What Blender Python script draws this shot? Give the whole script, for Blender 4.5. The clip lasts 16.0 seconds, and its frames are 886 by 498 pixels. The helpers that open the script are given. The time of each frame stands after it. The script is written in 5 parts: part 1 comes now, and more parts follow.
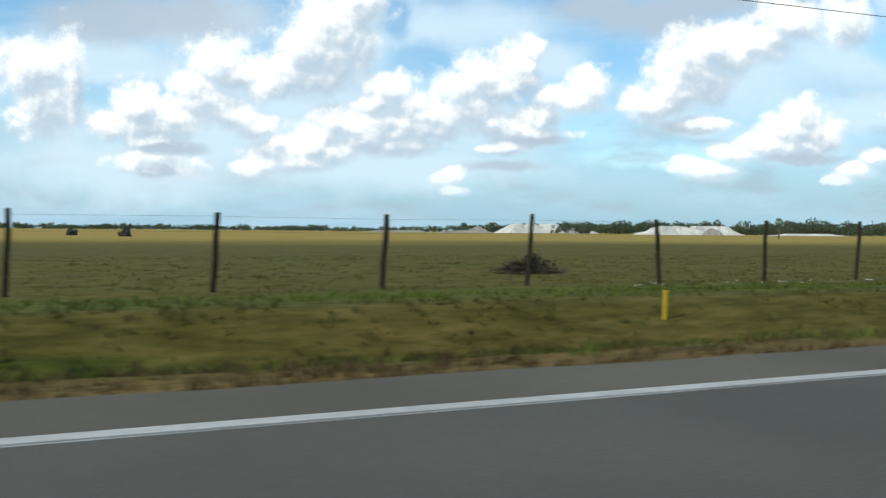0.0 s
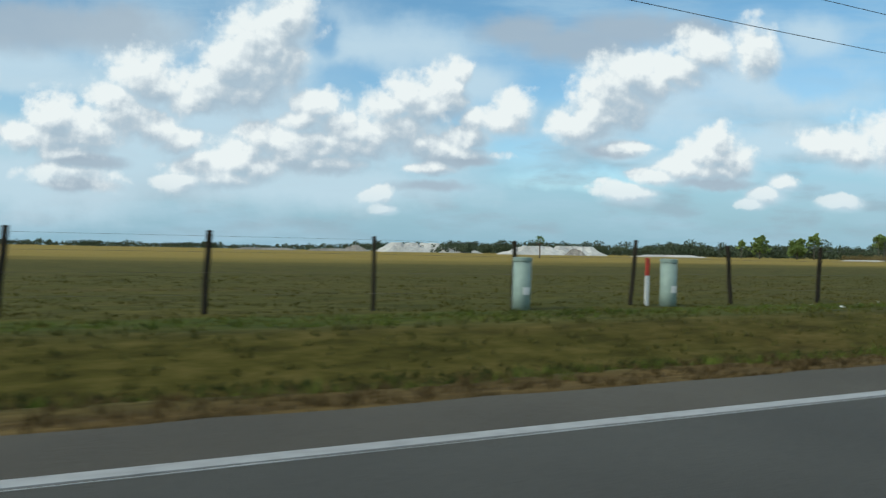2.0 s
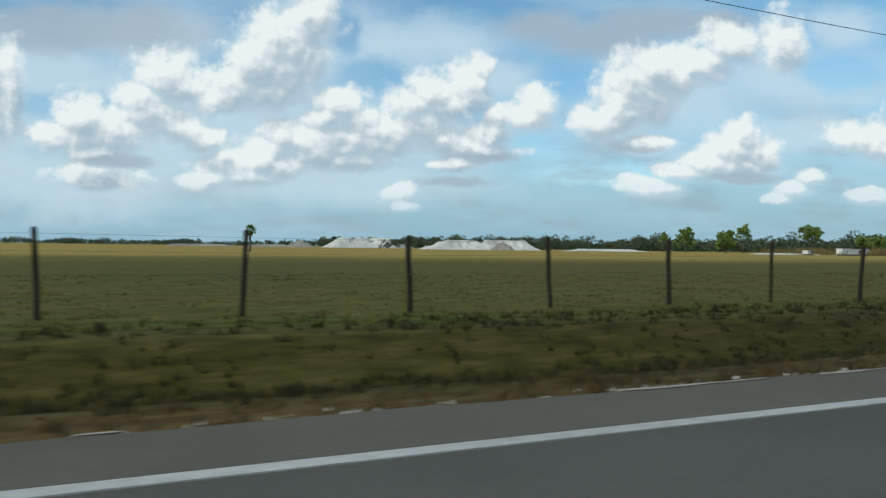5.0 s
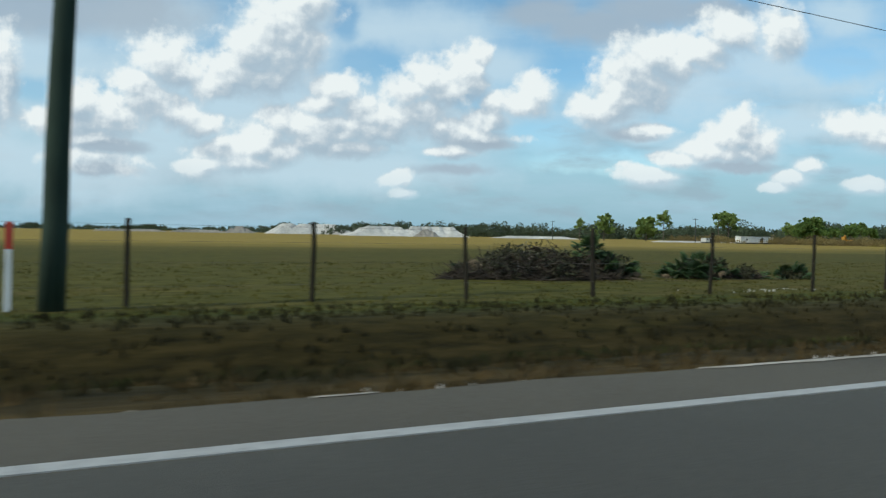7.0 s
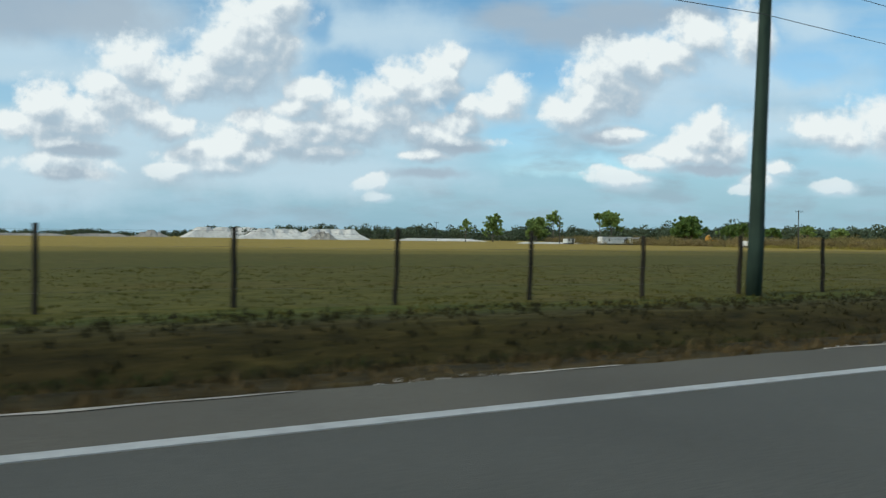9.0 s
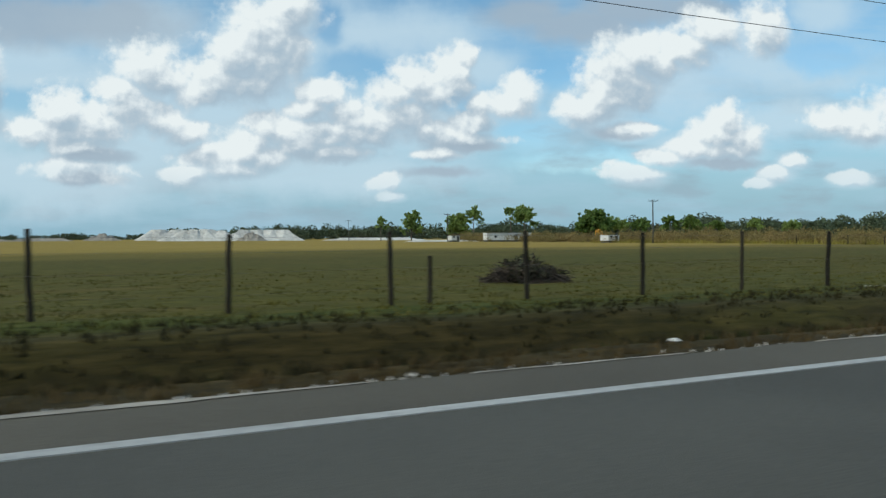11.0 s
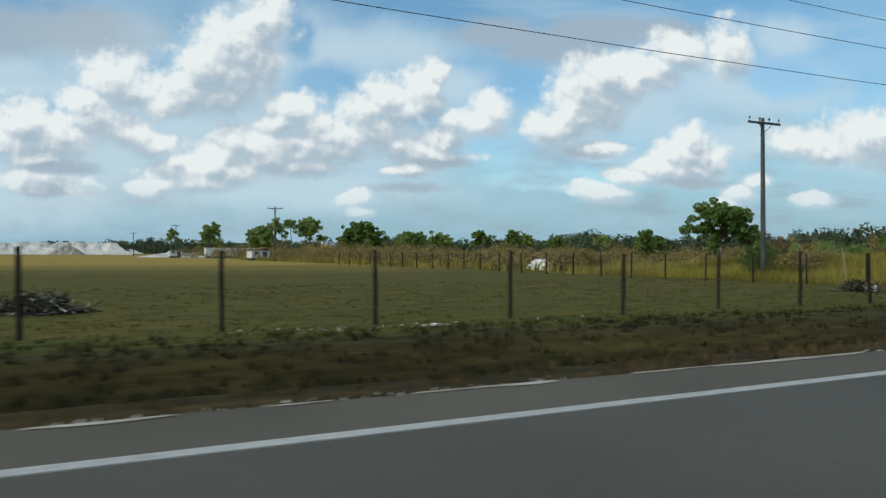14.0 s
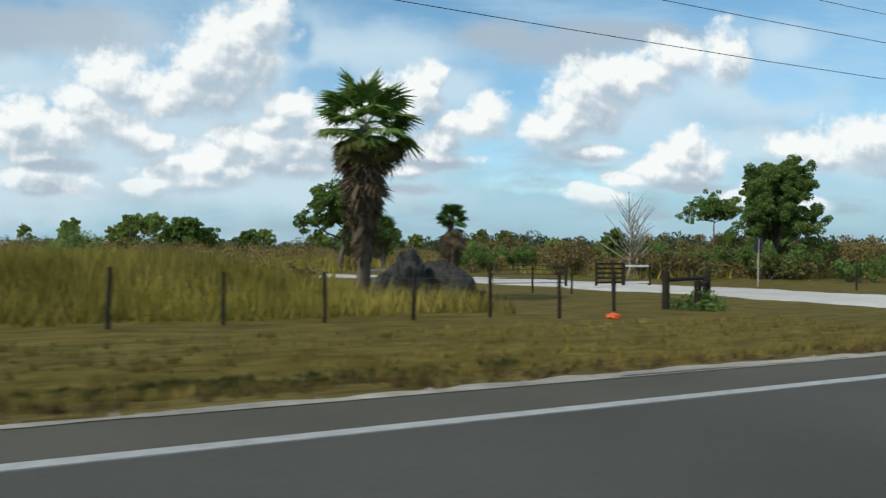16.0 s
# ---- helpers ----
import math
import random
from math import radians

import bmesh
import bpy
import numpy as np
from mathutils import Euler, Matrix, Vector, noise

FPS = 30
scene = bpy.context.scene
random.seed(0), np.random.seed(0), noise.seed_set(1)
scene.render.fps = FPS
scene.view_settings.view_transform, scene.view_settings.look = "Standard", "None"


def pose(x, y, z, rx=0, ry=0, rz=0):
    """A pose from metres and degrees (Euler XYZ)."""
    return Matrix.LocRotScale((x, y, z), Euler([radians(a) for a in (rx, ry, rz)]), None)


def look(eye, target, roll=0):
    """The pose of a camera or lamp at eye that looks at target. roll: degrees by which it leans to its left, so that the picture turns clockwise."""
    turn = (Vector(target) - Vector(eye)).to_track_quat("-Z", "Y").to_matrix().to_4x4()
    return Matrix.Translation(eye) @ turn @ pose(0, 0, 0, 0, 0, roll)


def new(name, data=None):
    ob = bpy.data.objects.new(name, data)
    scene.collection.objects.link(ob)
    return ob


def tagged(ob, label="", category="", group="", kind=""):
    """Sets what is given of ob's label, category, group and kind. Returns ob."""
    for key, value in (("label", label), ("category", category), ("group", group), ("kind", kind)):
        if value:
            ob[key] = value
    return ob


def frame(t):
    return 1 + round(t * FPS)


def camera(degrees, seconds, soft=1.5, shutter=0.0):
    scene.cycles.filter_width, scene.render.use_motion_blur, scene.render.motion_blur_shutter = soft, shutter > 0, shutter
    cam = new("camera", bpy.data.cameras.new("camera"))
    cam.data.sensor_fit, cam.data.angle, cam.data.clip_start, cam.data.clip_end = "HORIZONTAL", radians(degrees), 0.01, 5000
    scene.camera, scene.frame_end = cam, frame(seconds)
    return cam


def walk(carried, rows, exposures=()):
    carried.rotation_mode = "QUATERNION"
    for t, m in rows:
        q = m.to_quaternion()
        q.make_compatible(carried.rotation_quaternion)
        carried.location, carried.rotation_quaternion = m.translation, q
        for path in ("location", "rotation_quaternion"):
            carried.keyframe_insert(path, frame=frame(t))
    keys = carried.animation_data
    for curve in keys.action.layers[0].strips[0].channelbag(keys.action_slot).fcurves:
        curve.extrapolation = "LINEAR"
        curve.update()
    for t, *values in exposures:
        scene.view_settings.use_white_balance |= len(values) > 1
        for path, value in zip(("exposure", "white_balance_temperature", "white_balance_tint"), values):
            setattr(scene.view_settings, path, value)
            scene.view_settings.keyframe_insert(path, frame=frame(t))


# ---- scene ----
from bpy import data as store

# The camera rides along the road towards +x and looks over the verge towards +y.
cam = camera(60, 16.0, soft=1.35, shutter=0.1)
EYE_Z = 1.074


def seat(x, y, yaw, pitch, roll):
    """The pose of the camera over the lane: yaw is turned from +y towards +x."""
    a, b = radians(yaw), radians(pitch)
    way = Vector((math.sin(a) * math.cos(b), math.cos(a) * math.cos(b), math.sin(b)))
    eye = Vector((x, y, EYE_Z))
    return look(eye, eye + way, roll)


ROWS = [
    (0, 2.115, -0.255, 20.952, -1.341, 0.441),
    (0.5, 14.461, -0.318, 22.885, -0.621, 0.272),
    (1, 27.247, -0.045, 24.940, -0.439, 0.795),
    (1.5, 39.440, 0.064, 23.920, -0.385, 0.858),
    (2, 52.133, 0.171, 26.356, 0.160, 0.971),
    (2.5, 64.903, 0.377, 25.360, 0.295, 1.240),
    (3, 77.173, 0.397, 24.427, 0.139, 1.336),
    (3.5, 89.370, 0.392, 24.351, -0.056, 0.738),
    (6, 150.155, 0.382, 25.197, -0.265, 0.916),
    (6.5, 162.800, 0.285, 25.778, -0.802, 1.317),
    (7, 175.412, 0.254, 24.867, -1.070, 0.962),
    (7.5, 187.824, 0.218, 24.169, -1.131, 0.915),
    (8, 199.920, -0.049, 25.603, -0.967, 0.334),
    (8.5, 212.128, -0.052, 26.842, -0.772, 0.767),
    (11, 272.673, -0.232, 25.680, -0.884, -0.314),
    (11.5, 284.929, -0.162, 27.174, -0.715, 0.118),
    (12, 297.489, -0.042, 26.848, -0.804, -0.236),
    (12.5, 309.646, -0.162, 26.230, -0.916, -0.051),
    (13, 321.743, -0.146, 26.764, -0.453, -0.135),
    (13.5, 334.105, -0.128, 27.087, -0.203, 0.007),
    (14, 345.969, -0.178, 27.965, 0.309, 0.188),
    (14.5, 358.356, -0.118, 27.866, 0.430, 0.084),
    (15, 370.703, -0.127, 27.912, 0.493, -0.570),
    (15.5, 382.968, -0.273, 26.803, 0.470, -0.634),
    (16, 395.095, -0.252, 28.183, 0.455, 0.720),
]
walk(cam, [(t, seat(x, y, yaw, pitch, roll)) for t, x, y, yaw, pitch, roll in ROWS],
     [(0.0, 0.34, 6350, 7), (0.5, 0.1, 6250, 5), (1.0, 0.0, 6200, 4), (1.5, 0.0, 6200, 4), (2.5, -0.05, 6200, 4), (3.5, -0.07, 6200, 4), (6.0, -0.03, 6200, 4), (8.5, -0.03, 6200, 4), (11.0, -0.06, 6150, 4),
      (13.5, -0.08, 6250, 5), (15.0, -0.03, 6300, 5), (16.0, 0.08, 6400, 7)])

# ---- world, sun ----
SUN_AZ, SUN_EL = radians(-101), radians(40)
world = store.worlds.new("world")
scene.world = world
world.use_nodes = True
wt = world.node_tree
wt.nodes.clear()


def link(tree, a, b):
    tree.links.new(a, b)


def math_node(tree, op, a, b=None, c=None, clamp=False):
    n = tree.nodes.new("ShaderNodeMath")
    n.operation, n.use_clamp = op, clamp
    for k, v in enumerate((a, b, c)):
        if v is None:
            continue
        if isinstance(v, (int, float)):
            n.inputs[k].default_value = v
        else:
            tree.links.new(v, n.inputs[k])
    return n.outputs[0]


def vec_node(tree, op, a, b=None, c=None):
    n = tree.nodes.new("ShaderNodeVectorMath")
    n.operation = op
    for k, v in enumerate((a, b, c)):
        if v is None:
            continue
        if isinstance(v, (tuple, list)):
            n.inputs[k].default_value = v
        else:
            tree.links.new(v, n.inputs[k])
    return n.outputs["Value"] if op in ("DOT_PRODUCT", "LENGTH") else n.outputs[0]


def noise_node(tree, vec, scale, detail=6.0, rough=0.55):
    n = tree.nodes.new("ShaderNodeTexNoise")
    n.inputs["Scale"].default_value, n.inputs["Detail"].default_value, n.inputs["Roughness"].default_value = scale, detail, rough
    if vec is not None:
        tree.links.new(vec, n.inputs["Vector"])
    return n


def ramp_node(tree, fac, stops):
    n = tree.nodes.new("ShaderNodeValToRGB")
    while len(n.color_ramp.elements) < len(stops):
        n.color_ramp.elements.new(0.5)
    for e, (p, c) in zip(n.color_ramp.elements, stops):
        e.position, e.color = p, (*c, 1) if len(c) == 3 else c
    if fac is not None:
        tree.links.new(fac, n.inputs[0])
    return n.outputs[0]


def step_node(tree, v, lo, hi, out0=0.0, out1=1.0):
    n = tree.nodes.new("ShaderNodeMapRange")
    n.interpolation_type = "SMOOTHSTEP"
    tree.links.new(v, n.inputs["Value"])
    for k, x in zip(("From Min", "From Max", "To Min", "To Max"), (lo, hi, out0, out1)):
        n.inputs[k].default_value = x
    return n.outputs[0]


def mix_node(tree, fac, a, b, mode="MIX"):
    n = tree.nodes.new("ShaderNodeMix")
    n.data_type, n.blend_type = "RGBA", mode
    for sock, v in ((n.inputs[0], fac), (n.inputs[6], a), (n.inputs[7], b)):
        if isinstance(v, (int, float)):
            sock.default_value = v
        elif isinstance(v, tuple):
            sock.default_value = (*v, 1)
        else:
            tree.links.new(v, sock)
    return n.outputs[2]


# Cumulus banks: each puff is a soft ellipse on the sky plane seen across the field (u to the right, v up).
puffs, dark_puffs, thin_puffs, clear_puffs = [], [], [], []


def bank(kind, *ellipses):
    kind.extend(ellipses)


bank(puffs, (-0.183, 0.296, 0.033, 0.029), (-0.215, 0.266, 0.038, 0.034), (-0.250, 0.231, 0.038, 0.034), (-0.275, 0.207, 0.038, 0.027), (-0.297, 0.190, 0.031, 0.015), (-0.213, 0.222, 0.034, 0.032), (-0.182, 0.243, 0.018, 0.033), (-0.236, 0.197, 0.038, 0.018))  # tall bank
bank(puffs, (-0.371, 0.223, 0.034, 0.022), (-0.353, 0.204, 0.028, 0.016), (-0.404, 0.190, 0.025, 0.016), (-0.486, 0.162, 0.028, 0.024), (-0.517, 0.140, 0.029, 0.015), (-0.434, 0.151, 0.033, 0.019), (-0.389, 0.167, 0.035, 0.019), (-0.460, 0.135, 0.044, 0.015))  # shoulder bank
bank(puffs, (-0.458, 0.117, 0.034, 0.013), (-0.454, 0.085, 0.043, 0.015), (-0.478, 0.090, 0.022, 0.015), (-0.573, 0.193, 0.016, 0.046), (-0.317, 0.137, 0.027, 0.013), (-0.348, 0.149, 0.025, 0.015), (-0.611, 0.163, 0.037, 0.029), (-0.626, 0.214, 0.044, 0.029))  # side lumps
bank(puffs, (0.043, 0.232, 0.013, 0.012), (0.022, 0.214, 0.022, 0.018), (-0.018, 0.203, 0.028, 0.019), (-0.051, 0.184, 0.027, 0.019), (-0.001, 0.184, 0.029, 0.019), (0.031, 0.194, 0.018, 0.018), (-0.034, 0.158, 0.038, 0.019), (-0.074, 0.153, 0.035, 0.018))  # main bank crown
bank(puffs, (-0.147, 0.188, 0.031, 0.016), (-0.161, 0.167, 0.025, 0.013), (-0.111, 0.159, 0.035, 0.019), (-0.221, 0.146, 0.022, 0.018), (-0.237, 0.125, 0.027, 0.015), (-0.184, 0.138, 0.034, 0.018), (-0.139, 0.136, 0.043, 0.018), (-0.096, 0.133, 0.044, 0.015))  # main bank shoulder
bank(puffs, (-0.287, 0.105, 0.034, 0.015), (-0.263, 0.088, 0.038, 0.010), (-0.317, 0.083, 0.027, 0.010), (-0.213, 0.105, 0.029, 0.015), (-0.126, 0.109, 0.041, 0.012), (-0.249, 0.112, 0.029, 0.015), (-0.169, 0.119, 0.037, 0.015))  # main bank tail
bank(puffs, (0.116, 0.189, 0.018, 0.015), (0.096, 0.169, 0.025, 0.015), (0.059, 0.171, 0.015, 0.016), (0.051, 0.150, 0.032, 0.016), (0.007, 0.135, 0.044, 0.015), (0.044, 0.127, 0.041, 0.009), (0.004, 0.109, 0.027, 0.007))  # main bank spur
bank(puffs, (0.181, 0.166, 0.019, 0.016), (0.205, 0.160, 0.032, 0.018), (0.228, 0.184, 0.032, 0.025), (0.247, 0.215, 0.032, 0.025), (0.269, 0.237, 0.028, 0.019), (0.263, 0.192, 0.031, 0.024), (0.253, 0.139, 0.028, 0.010), (0.291, 0.222, 0.032, 0.021))  # hooked bank foot
bank(puffs, (0.329, 0.243, 0.038, 0.019), (0.363, 0.265, 0.035, 0.021), (0.432, 0.266, 0.025, 0.029))  # hooked bank head
bank(puffs, (0.385, 0.150, 0.021, 0.015), (0.371, 0.131, 0.027, 0.016), (0.338, 0.113, 0.032, 0.013), (0.300, 0.103, 0.025, 0.009), (0.380, 0.109, 0.037, 0.013), (0.405, 0.124, 0.021, 0.018), (0.265, 0.079, 0.025, 0.010))  # lone cumulus
bank(puffs, (0.529, 0.147, 0.027, 0.013), (0.566, 0.141, 0.029, 0.018), (0.630, 0.154, 0.044, 0.029), (0.548, 0.072, 0.019, 0.007))  # edge cumulus
bank(puffs, (-0.060, 0.071, 0.015, 0.010), (-0.054, 0.053, 0.013, 0.005), (0.467, 0.097, 0.013, 0.007), (0.447, 0.082, 0.016, 0.008), (0.430, 0.070, 0.013, 0.005))  # small puffs
bank(thin_puffs, (-0.069, 0.261, 0.110, 0.032), (-0.538, 0.229, 0.096, 0.027), (-0.361, 0.123, 0.125, 0.041), (-0.139, 0.083, 0.162, 0.022), (0.459, 0.224, 0.096, 0.029), (0.476, 0.152, 0.096, 0.019), (0.064, 0.218, 0.044, 0.022), (-0.399, 0.269, 0.088, 0.029))  # pale veils
bank(thin_puffs, (-0.435, 0.173, 0.191, 0.066), (-0.236, 0.154, 0.177, 0.059), (-0.171, 0.258, 0.088, 0.052), (-0.500, 0.084, 0.147, 0.037), (-0.023, 0.151, 0.125, 0.044), (0.509, 0.291, 0.044, 0.022), (0.299, 0.207, 0.088, 0.044))  # bright haze about the banks
bank(dark_puffs, (-0.456, 0.281, 0.110, 0.027), (-0.553, 0.284, 0.074, 0.025), (-0.399, 0.291, 0.044, 0.019))  # grey roof overhead, one side
bank(dark_puffs, (0.121, 0.290, 0.052, 0.018), (0.195, 0.275, 0.066, 0.021), (0.268, 0.296, 0.074, 0.019), (0.333, 0.298, 0.052, 0.012))  # grey roof overhead, other side
bank(dark_puffs, (0.008, 0.085, 0.046, 0.007), (0.044, 0.118, 0.044, 0.006), (-0.449, 0.076, 0.037, 0.006), (0.382, 0.094, 0.037, 0.005), (-0.434, 0.106, 0.037, 0.007), (0.242, 0.133, 0.029, 0.006))  # grey undersides
bank(clear_puffs, (-0.097, 0.221, 0.052, 0.021), (-0.501, 0.181, 0.066, 0.015), (0.033, 0.174, 0.018, 0.012), (0.159, 0.219, 0.037, 0.018), (0.511, 0.231, 0.059, 0.021), (0.117, 0.134, 0.052, 0.019), (0.199, 0.097, 0.088, 0.012), (-0.135, 0.280, 0.018, 0.029))  # blue gaps


def voronoi_node(tree, vec, scale, detail):
    n = tree.nodes.new("ShaderNodeTexVoronoi")
    n.feature, n.normalize = "SMOOTH_F1", True
    n.inputs["Scale"].default_value, n.inputs["Detail"].default_value, n.inputs["Roughness"].default_value = scale, detail, 0.55
    n.inputs["Smoothness"].default_value = 0.35
    link(tree, vec, n.inputs["Vector"])
    return n.outputs["Distance"]


def field_group(name, ellipses, billow=0.0, wisp=0.0):
    """A node group: how deep a place of the sky plane lies inside the banks (0 at their rim); second, the relief of its billows."""
    g = store.node_groups.new(name, "ShaderNodeTree")
    g.interface.new_socket(name="P", in_out="INPUT", socket_type="NodeSocketVector")
    g.interface.new_socket(name="F", in_out="OUTPUT", socket_type="NodeSocketFloat")
    g.interface.new_socket(name="Relief", in_out="OUTPUT", socket_type="NodeSocketFloat")
    gi, go = g.nodes.new("NodeGroupInput"), g.nodes.new("NodeGroupOutput")
    p = gi.outputs[0]
    q = p
    if billow:
        for scale, du, dv in ((15.0, 0.022, 0.016), (48.0, 0.013, 0.010)):
            wob = noise_node(g, p, scale, 4.0, 0.55)
            q = vec_node(g, "ADD", q, vec_node(g, "MULTIPLY", vec_node(g, "SUBTRACT", wob.outputs["Color"], (0.5, 0.5, 0.5)), (du, dv, 0.0)))
    total = None
    for u, v, ru, rv in ellipses:
        d = vec_node(g, "LENGTH", vec_node(g, "MULTIPLY_ADD", q, (1 / ru, 1 / rv, 0.0), (-u / ru, -v / rv, 0.0)))
        total = d if total is None else math_node(g, "SMOOTH_MIN", total, d, 0.35)
    body = math_node(g, "MINIMUM", math_node(g, "SUBTRACT", 1.32, total), 0.95)
    if billow:
        puffy = math_node(g, "MULTIPLY_ADD", voronoi_node(g, q, billow, 3.5), -1.5, 0.55)
        fin = math_node(g, "MULTIPLY_ADD", noise_node(g, p, wisp, 6.0, 0.58).outputs["Fac"], 1.5, -0.75)
        relief = math_node(g, "ADD", puffy, fin)
        body = math_node(g, "ADD", body, relief)
        link(g, relief, go.inputs[1])
    link(g, body, go.inputs[0])
    return g


wtc = wt.nodes.new("ShaderNodeTexCoord").outputs["Generated"]
AHEAD, ASIDE = (math.sin(radians(25)), math.cos(radians(25)), 0.0), (math.cos(radians(25)), -math.sin(radians(25)), 0.0)
depth = math_node(wt, "MAXIMUM", vec_node(wt, "DOT_PRODUCT", wtc, AHEAD), 0.15)
sep = wt.nodes.new("ShaderNodeSeparateXYZ")
link(wt, wtc, sep.inputs[0])
plane = wt.nodes.new("ShaderNodeCombineXYZ")
link(wt, math_node(wt, "DIVIDE", vec_node(wt, "DOT_PRODUCT", wtc, ASIDE), depth), plane.inputs[0])
link(wt, math_node(wt, "DIVIDE", sep.outputs[2], depth), plane.inputs[1])
P = plane.outputs[0]


def field_at(group, p, out=0):
    n = wt.nodes.new("ShaderNodeGroup")
    n.node_tree = group
    link(wt, p, n.inputs[0])
    return n.outputs if out else n.outputs[0]


white_field = field_group("cumulus_field", puffs, 22.0, 26.0)
white_mass = field_group("cumulus_mass", puffs)
f0, relief = field_at(white_field, P, 2)
f1 = field_at(white_field, vec_node(wt, "ADD", P, (-0.005, 0.010, 0.0)))
m0 = field_at(white_mass, P)
f2 = field_at(white_mass, vec_node(wt, "ADD", P, (-0.012, 0.030, 0.0)))
g0 = field_at(field_group("roof_field", dark_puffs, 9.0, 8.0), P)
h0 = field_at(field_group("veil_field", thin_puffs, 9.0, 12.0), P)
c0 = field_at(field_group("gap_field", clear_puffs, 12.0, 10.0), P)
# Beyond the view: broken cumulus of the same kind, spread evenly round the sky.
round_sky = noise_node(wt, wtc, 5.0, 7.0, 0.55).outputs["Fac"]
in_view = step_node(wt, vec_node(wt, "DOT_PRODUCT", wtc, AHEAD), 0.55, 0.7)
high = step_node(wt, math_node(wt, "DIVIDE", sep.outputs[2], depth), 0.36, 0.48, 1.0, 0.0)
near_mask = math_node(wt, "MULTIPLY", in_view, high)
other = math_node(wt, "MULTIPLY", step_node(wt, round_sky, 0.5, 0.62), math_node(wt, "SUBTRACT", 1.0, near_mask))
gap = math_node(wt, "MULTIPLY", step_node(wt, c0, -0.3, 0.9), near_mask)
open_sky = math_node(wt, "MULTIPLY_ADD", gap, -0.8, 1.0)
rise = math_node(wt, "MAXIMUM", math_node(wt, "SUBTRACT", f0, f1), 0.0)
cover = math_node(wt, "MULTIPLY", step_node(wt, math_node(wt, "MULTIPLY_ADD", rise, 0.8, f0), -0.3, 0.8), near_mask)
fluff = noise_node(wt, vec_node(wt, "MULTIPLY", P, (1.0, 1.8, 1.0)), 7.0, 8.0, 0.6).outputs["Fac"]
veil = math_node(wt, "MULTIPLY", step_node(wt, math_node(wt, "MULTIPLY_ADD", fluff, 2.4, m0), 0.1, 2.0), math_node(wt, "MULTIPLY", near_mask, 0.8))
veil = math_node(wt, "MAXIMUM", veil, math_node(wt, "MULTIPLY", step_node(wt, h0, -0.6, 1.0), math_node(wt, "MULTIPLY", near_mask, 0.75)))
veil = math_node(wt, "MULTIPLY", veil, open_sky)
roof = math_node(wt, "MULTIPLY", step_node(wt, g0, -0.35, 0.9), math_node(wt, "MULTIPLY", near_mask, 0.85))
# Sunward rims are bright, creases and undersides grey.
rim = math_node(wt, "MULTIPLY", math_node(wt, "SUBTRACT", f0, f1), 0.75)
under = math_node(wt, "MULTIPLY", math_node(wt, "MAXIMUM", f2, 0.0), -0.7)
crease = math_node(wt, "MULTIPLY", relief, 0.5)
swell = math_node(wt, "MULTIPLY_ADD", noise_node(wt, vec_node(wt, "MULTIPLY", P, (1.0, 1.5, 1.0)), 11.0, 5.0, 0.55).outputs["Fac"], 0.9, -0.45)
lit = math_node(wt, "ADD", math_node(wt, "ADD", math_node(wt, "ADD", rim, under), math_node(wt, "ADD", crease, swell)), 0.80)
# Soft dissolving undersides, thinner puffs in the low haze.
low_fade = step_node(wt, sep.outputs[2], 0.02, 0.11, 0.2, 1.0)
cover = math_node(wt, "MULTIPLY", cover, math_node(wt, "MULTIPLY", low_fade, step_node(wt, lit, 0.0, 0.6, 0.7, 1.0)))
cover = math_node(wt, "MAXIMUM", cover, other)
cloud_col = ramp_node(wt, lit, [(0.0, (0.40, 0.47, 0.55)), (0.35, (0.55, 0.61, 0.67)), (0.7, (0.76, 0.80, 0.83)), (1.0, (0.93, 0.94, 0.93))])
# Thin high streaks.
streak_map = vec_node(wt, "MULTIPLY", P, (2.2, 11.0, 1.0))
streak = noise_node(wt, streak_map, 1.6, 7.0, 0.6).outputs["Fac"]
streak = math_node(wt, "MULTIPLY", math_node(wt, "MULTIPLY", step_node(wt, streak, 0.38, 0.72), 0.55), open_sky)
# Dim flat clouds in rows low over the horizon.
rows_map = vec_node(wt, "MULTIPLY", P, (7.0, 24.0, 1.0))
flat = noise_node(wt, rows_map, 1.0, 6.0, 0.55).outputs["Fac"]
flat = math_node(wt, "MULTIPLY", step_node(wt, flat, 0.46, 0.66), step_node(wt, sep.outputs[2], 0.1, 0.24, 0.6, 0.0))
flat = math_node(wt, "MULTIPLY", flat, step_node(wt, sep.outputs[2], 0.0, 0.035))
sky = wt.nodes.new("ShaderNodeTexSky")
sky.sky_type, sky.sun_disc = "NISHITA", False
sky.sun_elevation, sky.sun_rotation = SUN_EL, SUN_AZ
sky.air_density, sky.dust_density, sky.ozone_density = 1.0, 0.3, 2.5
bg_sky, bg_cloud, bg_roof, bg_streak, bg_haze, bg_veil, bg_flat = (wt.nodes.new("ShaderNodeBackground") for _ in range(7))
deep = wt.nodes.new("ShaderNodeHueSaturation")
deep.inputs["Hue"].default_value, deep.inputs["Saturation"].default_value = 0.487, 1.12
link(wt, sky.outputs[0], deep.inputs["Color"])
link(wt, deep.outputs[0], bg_sky.inputs[0])
bg_sky.inputs[1].default_value = 0.135
link(wt, cloud_col, bg_cloud.inputs[0])
bg_cloud.inputs[1].default_value = 0.96
bg_roof.inputs[0].default_value, bg_roof.inputs[1].default_value = (0.47, 0.55, 0.64, 1), 0.86
bg_streak.inputs[0].default_value, bg_streak.inputs[1].default_value = (0.55, 0.74, 0.88, 1), 0.85


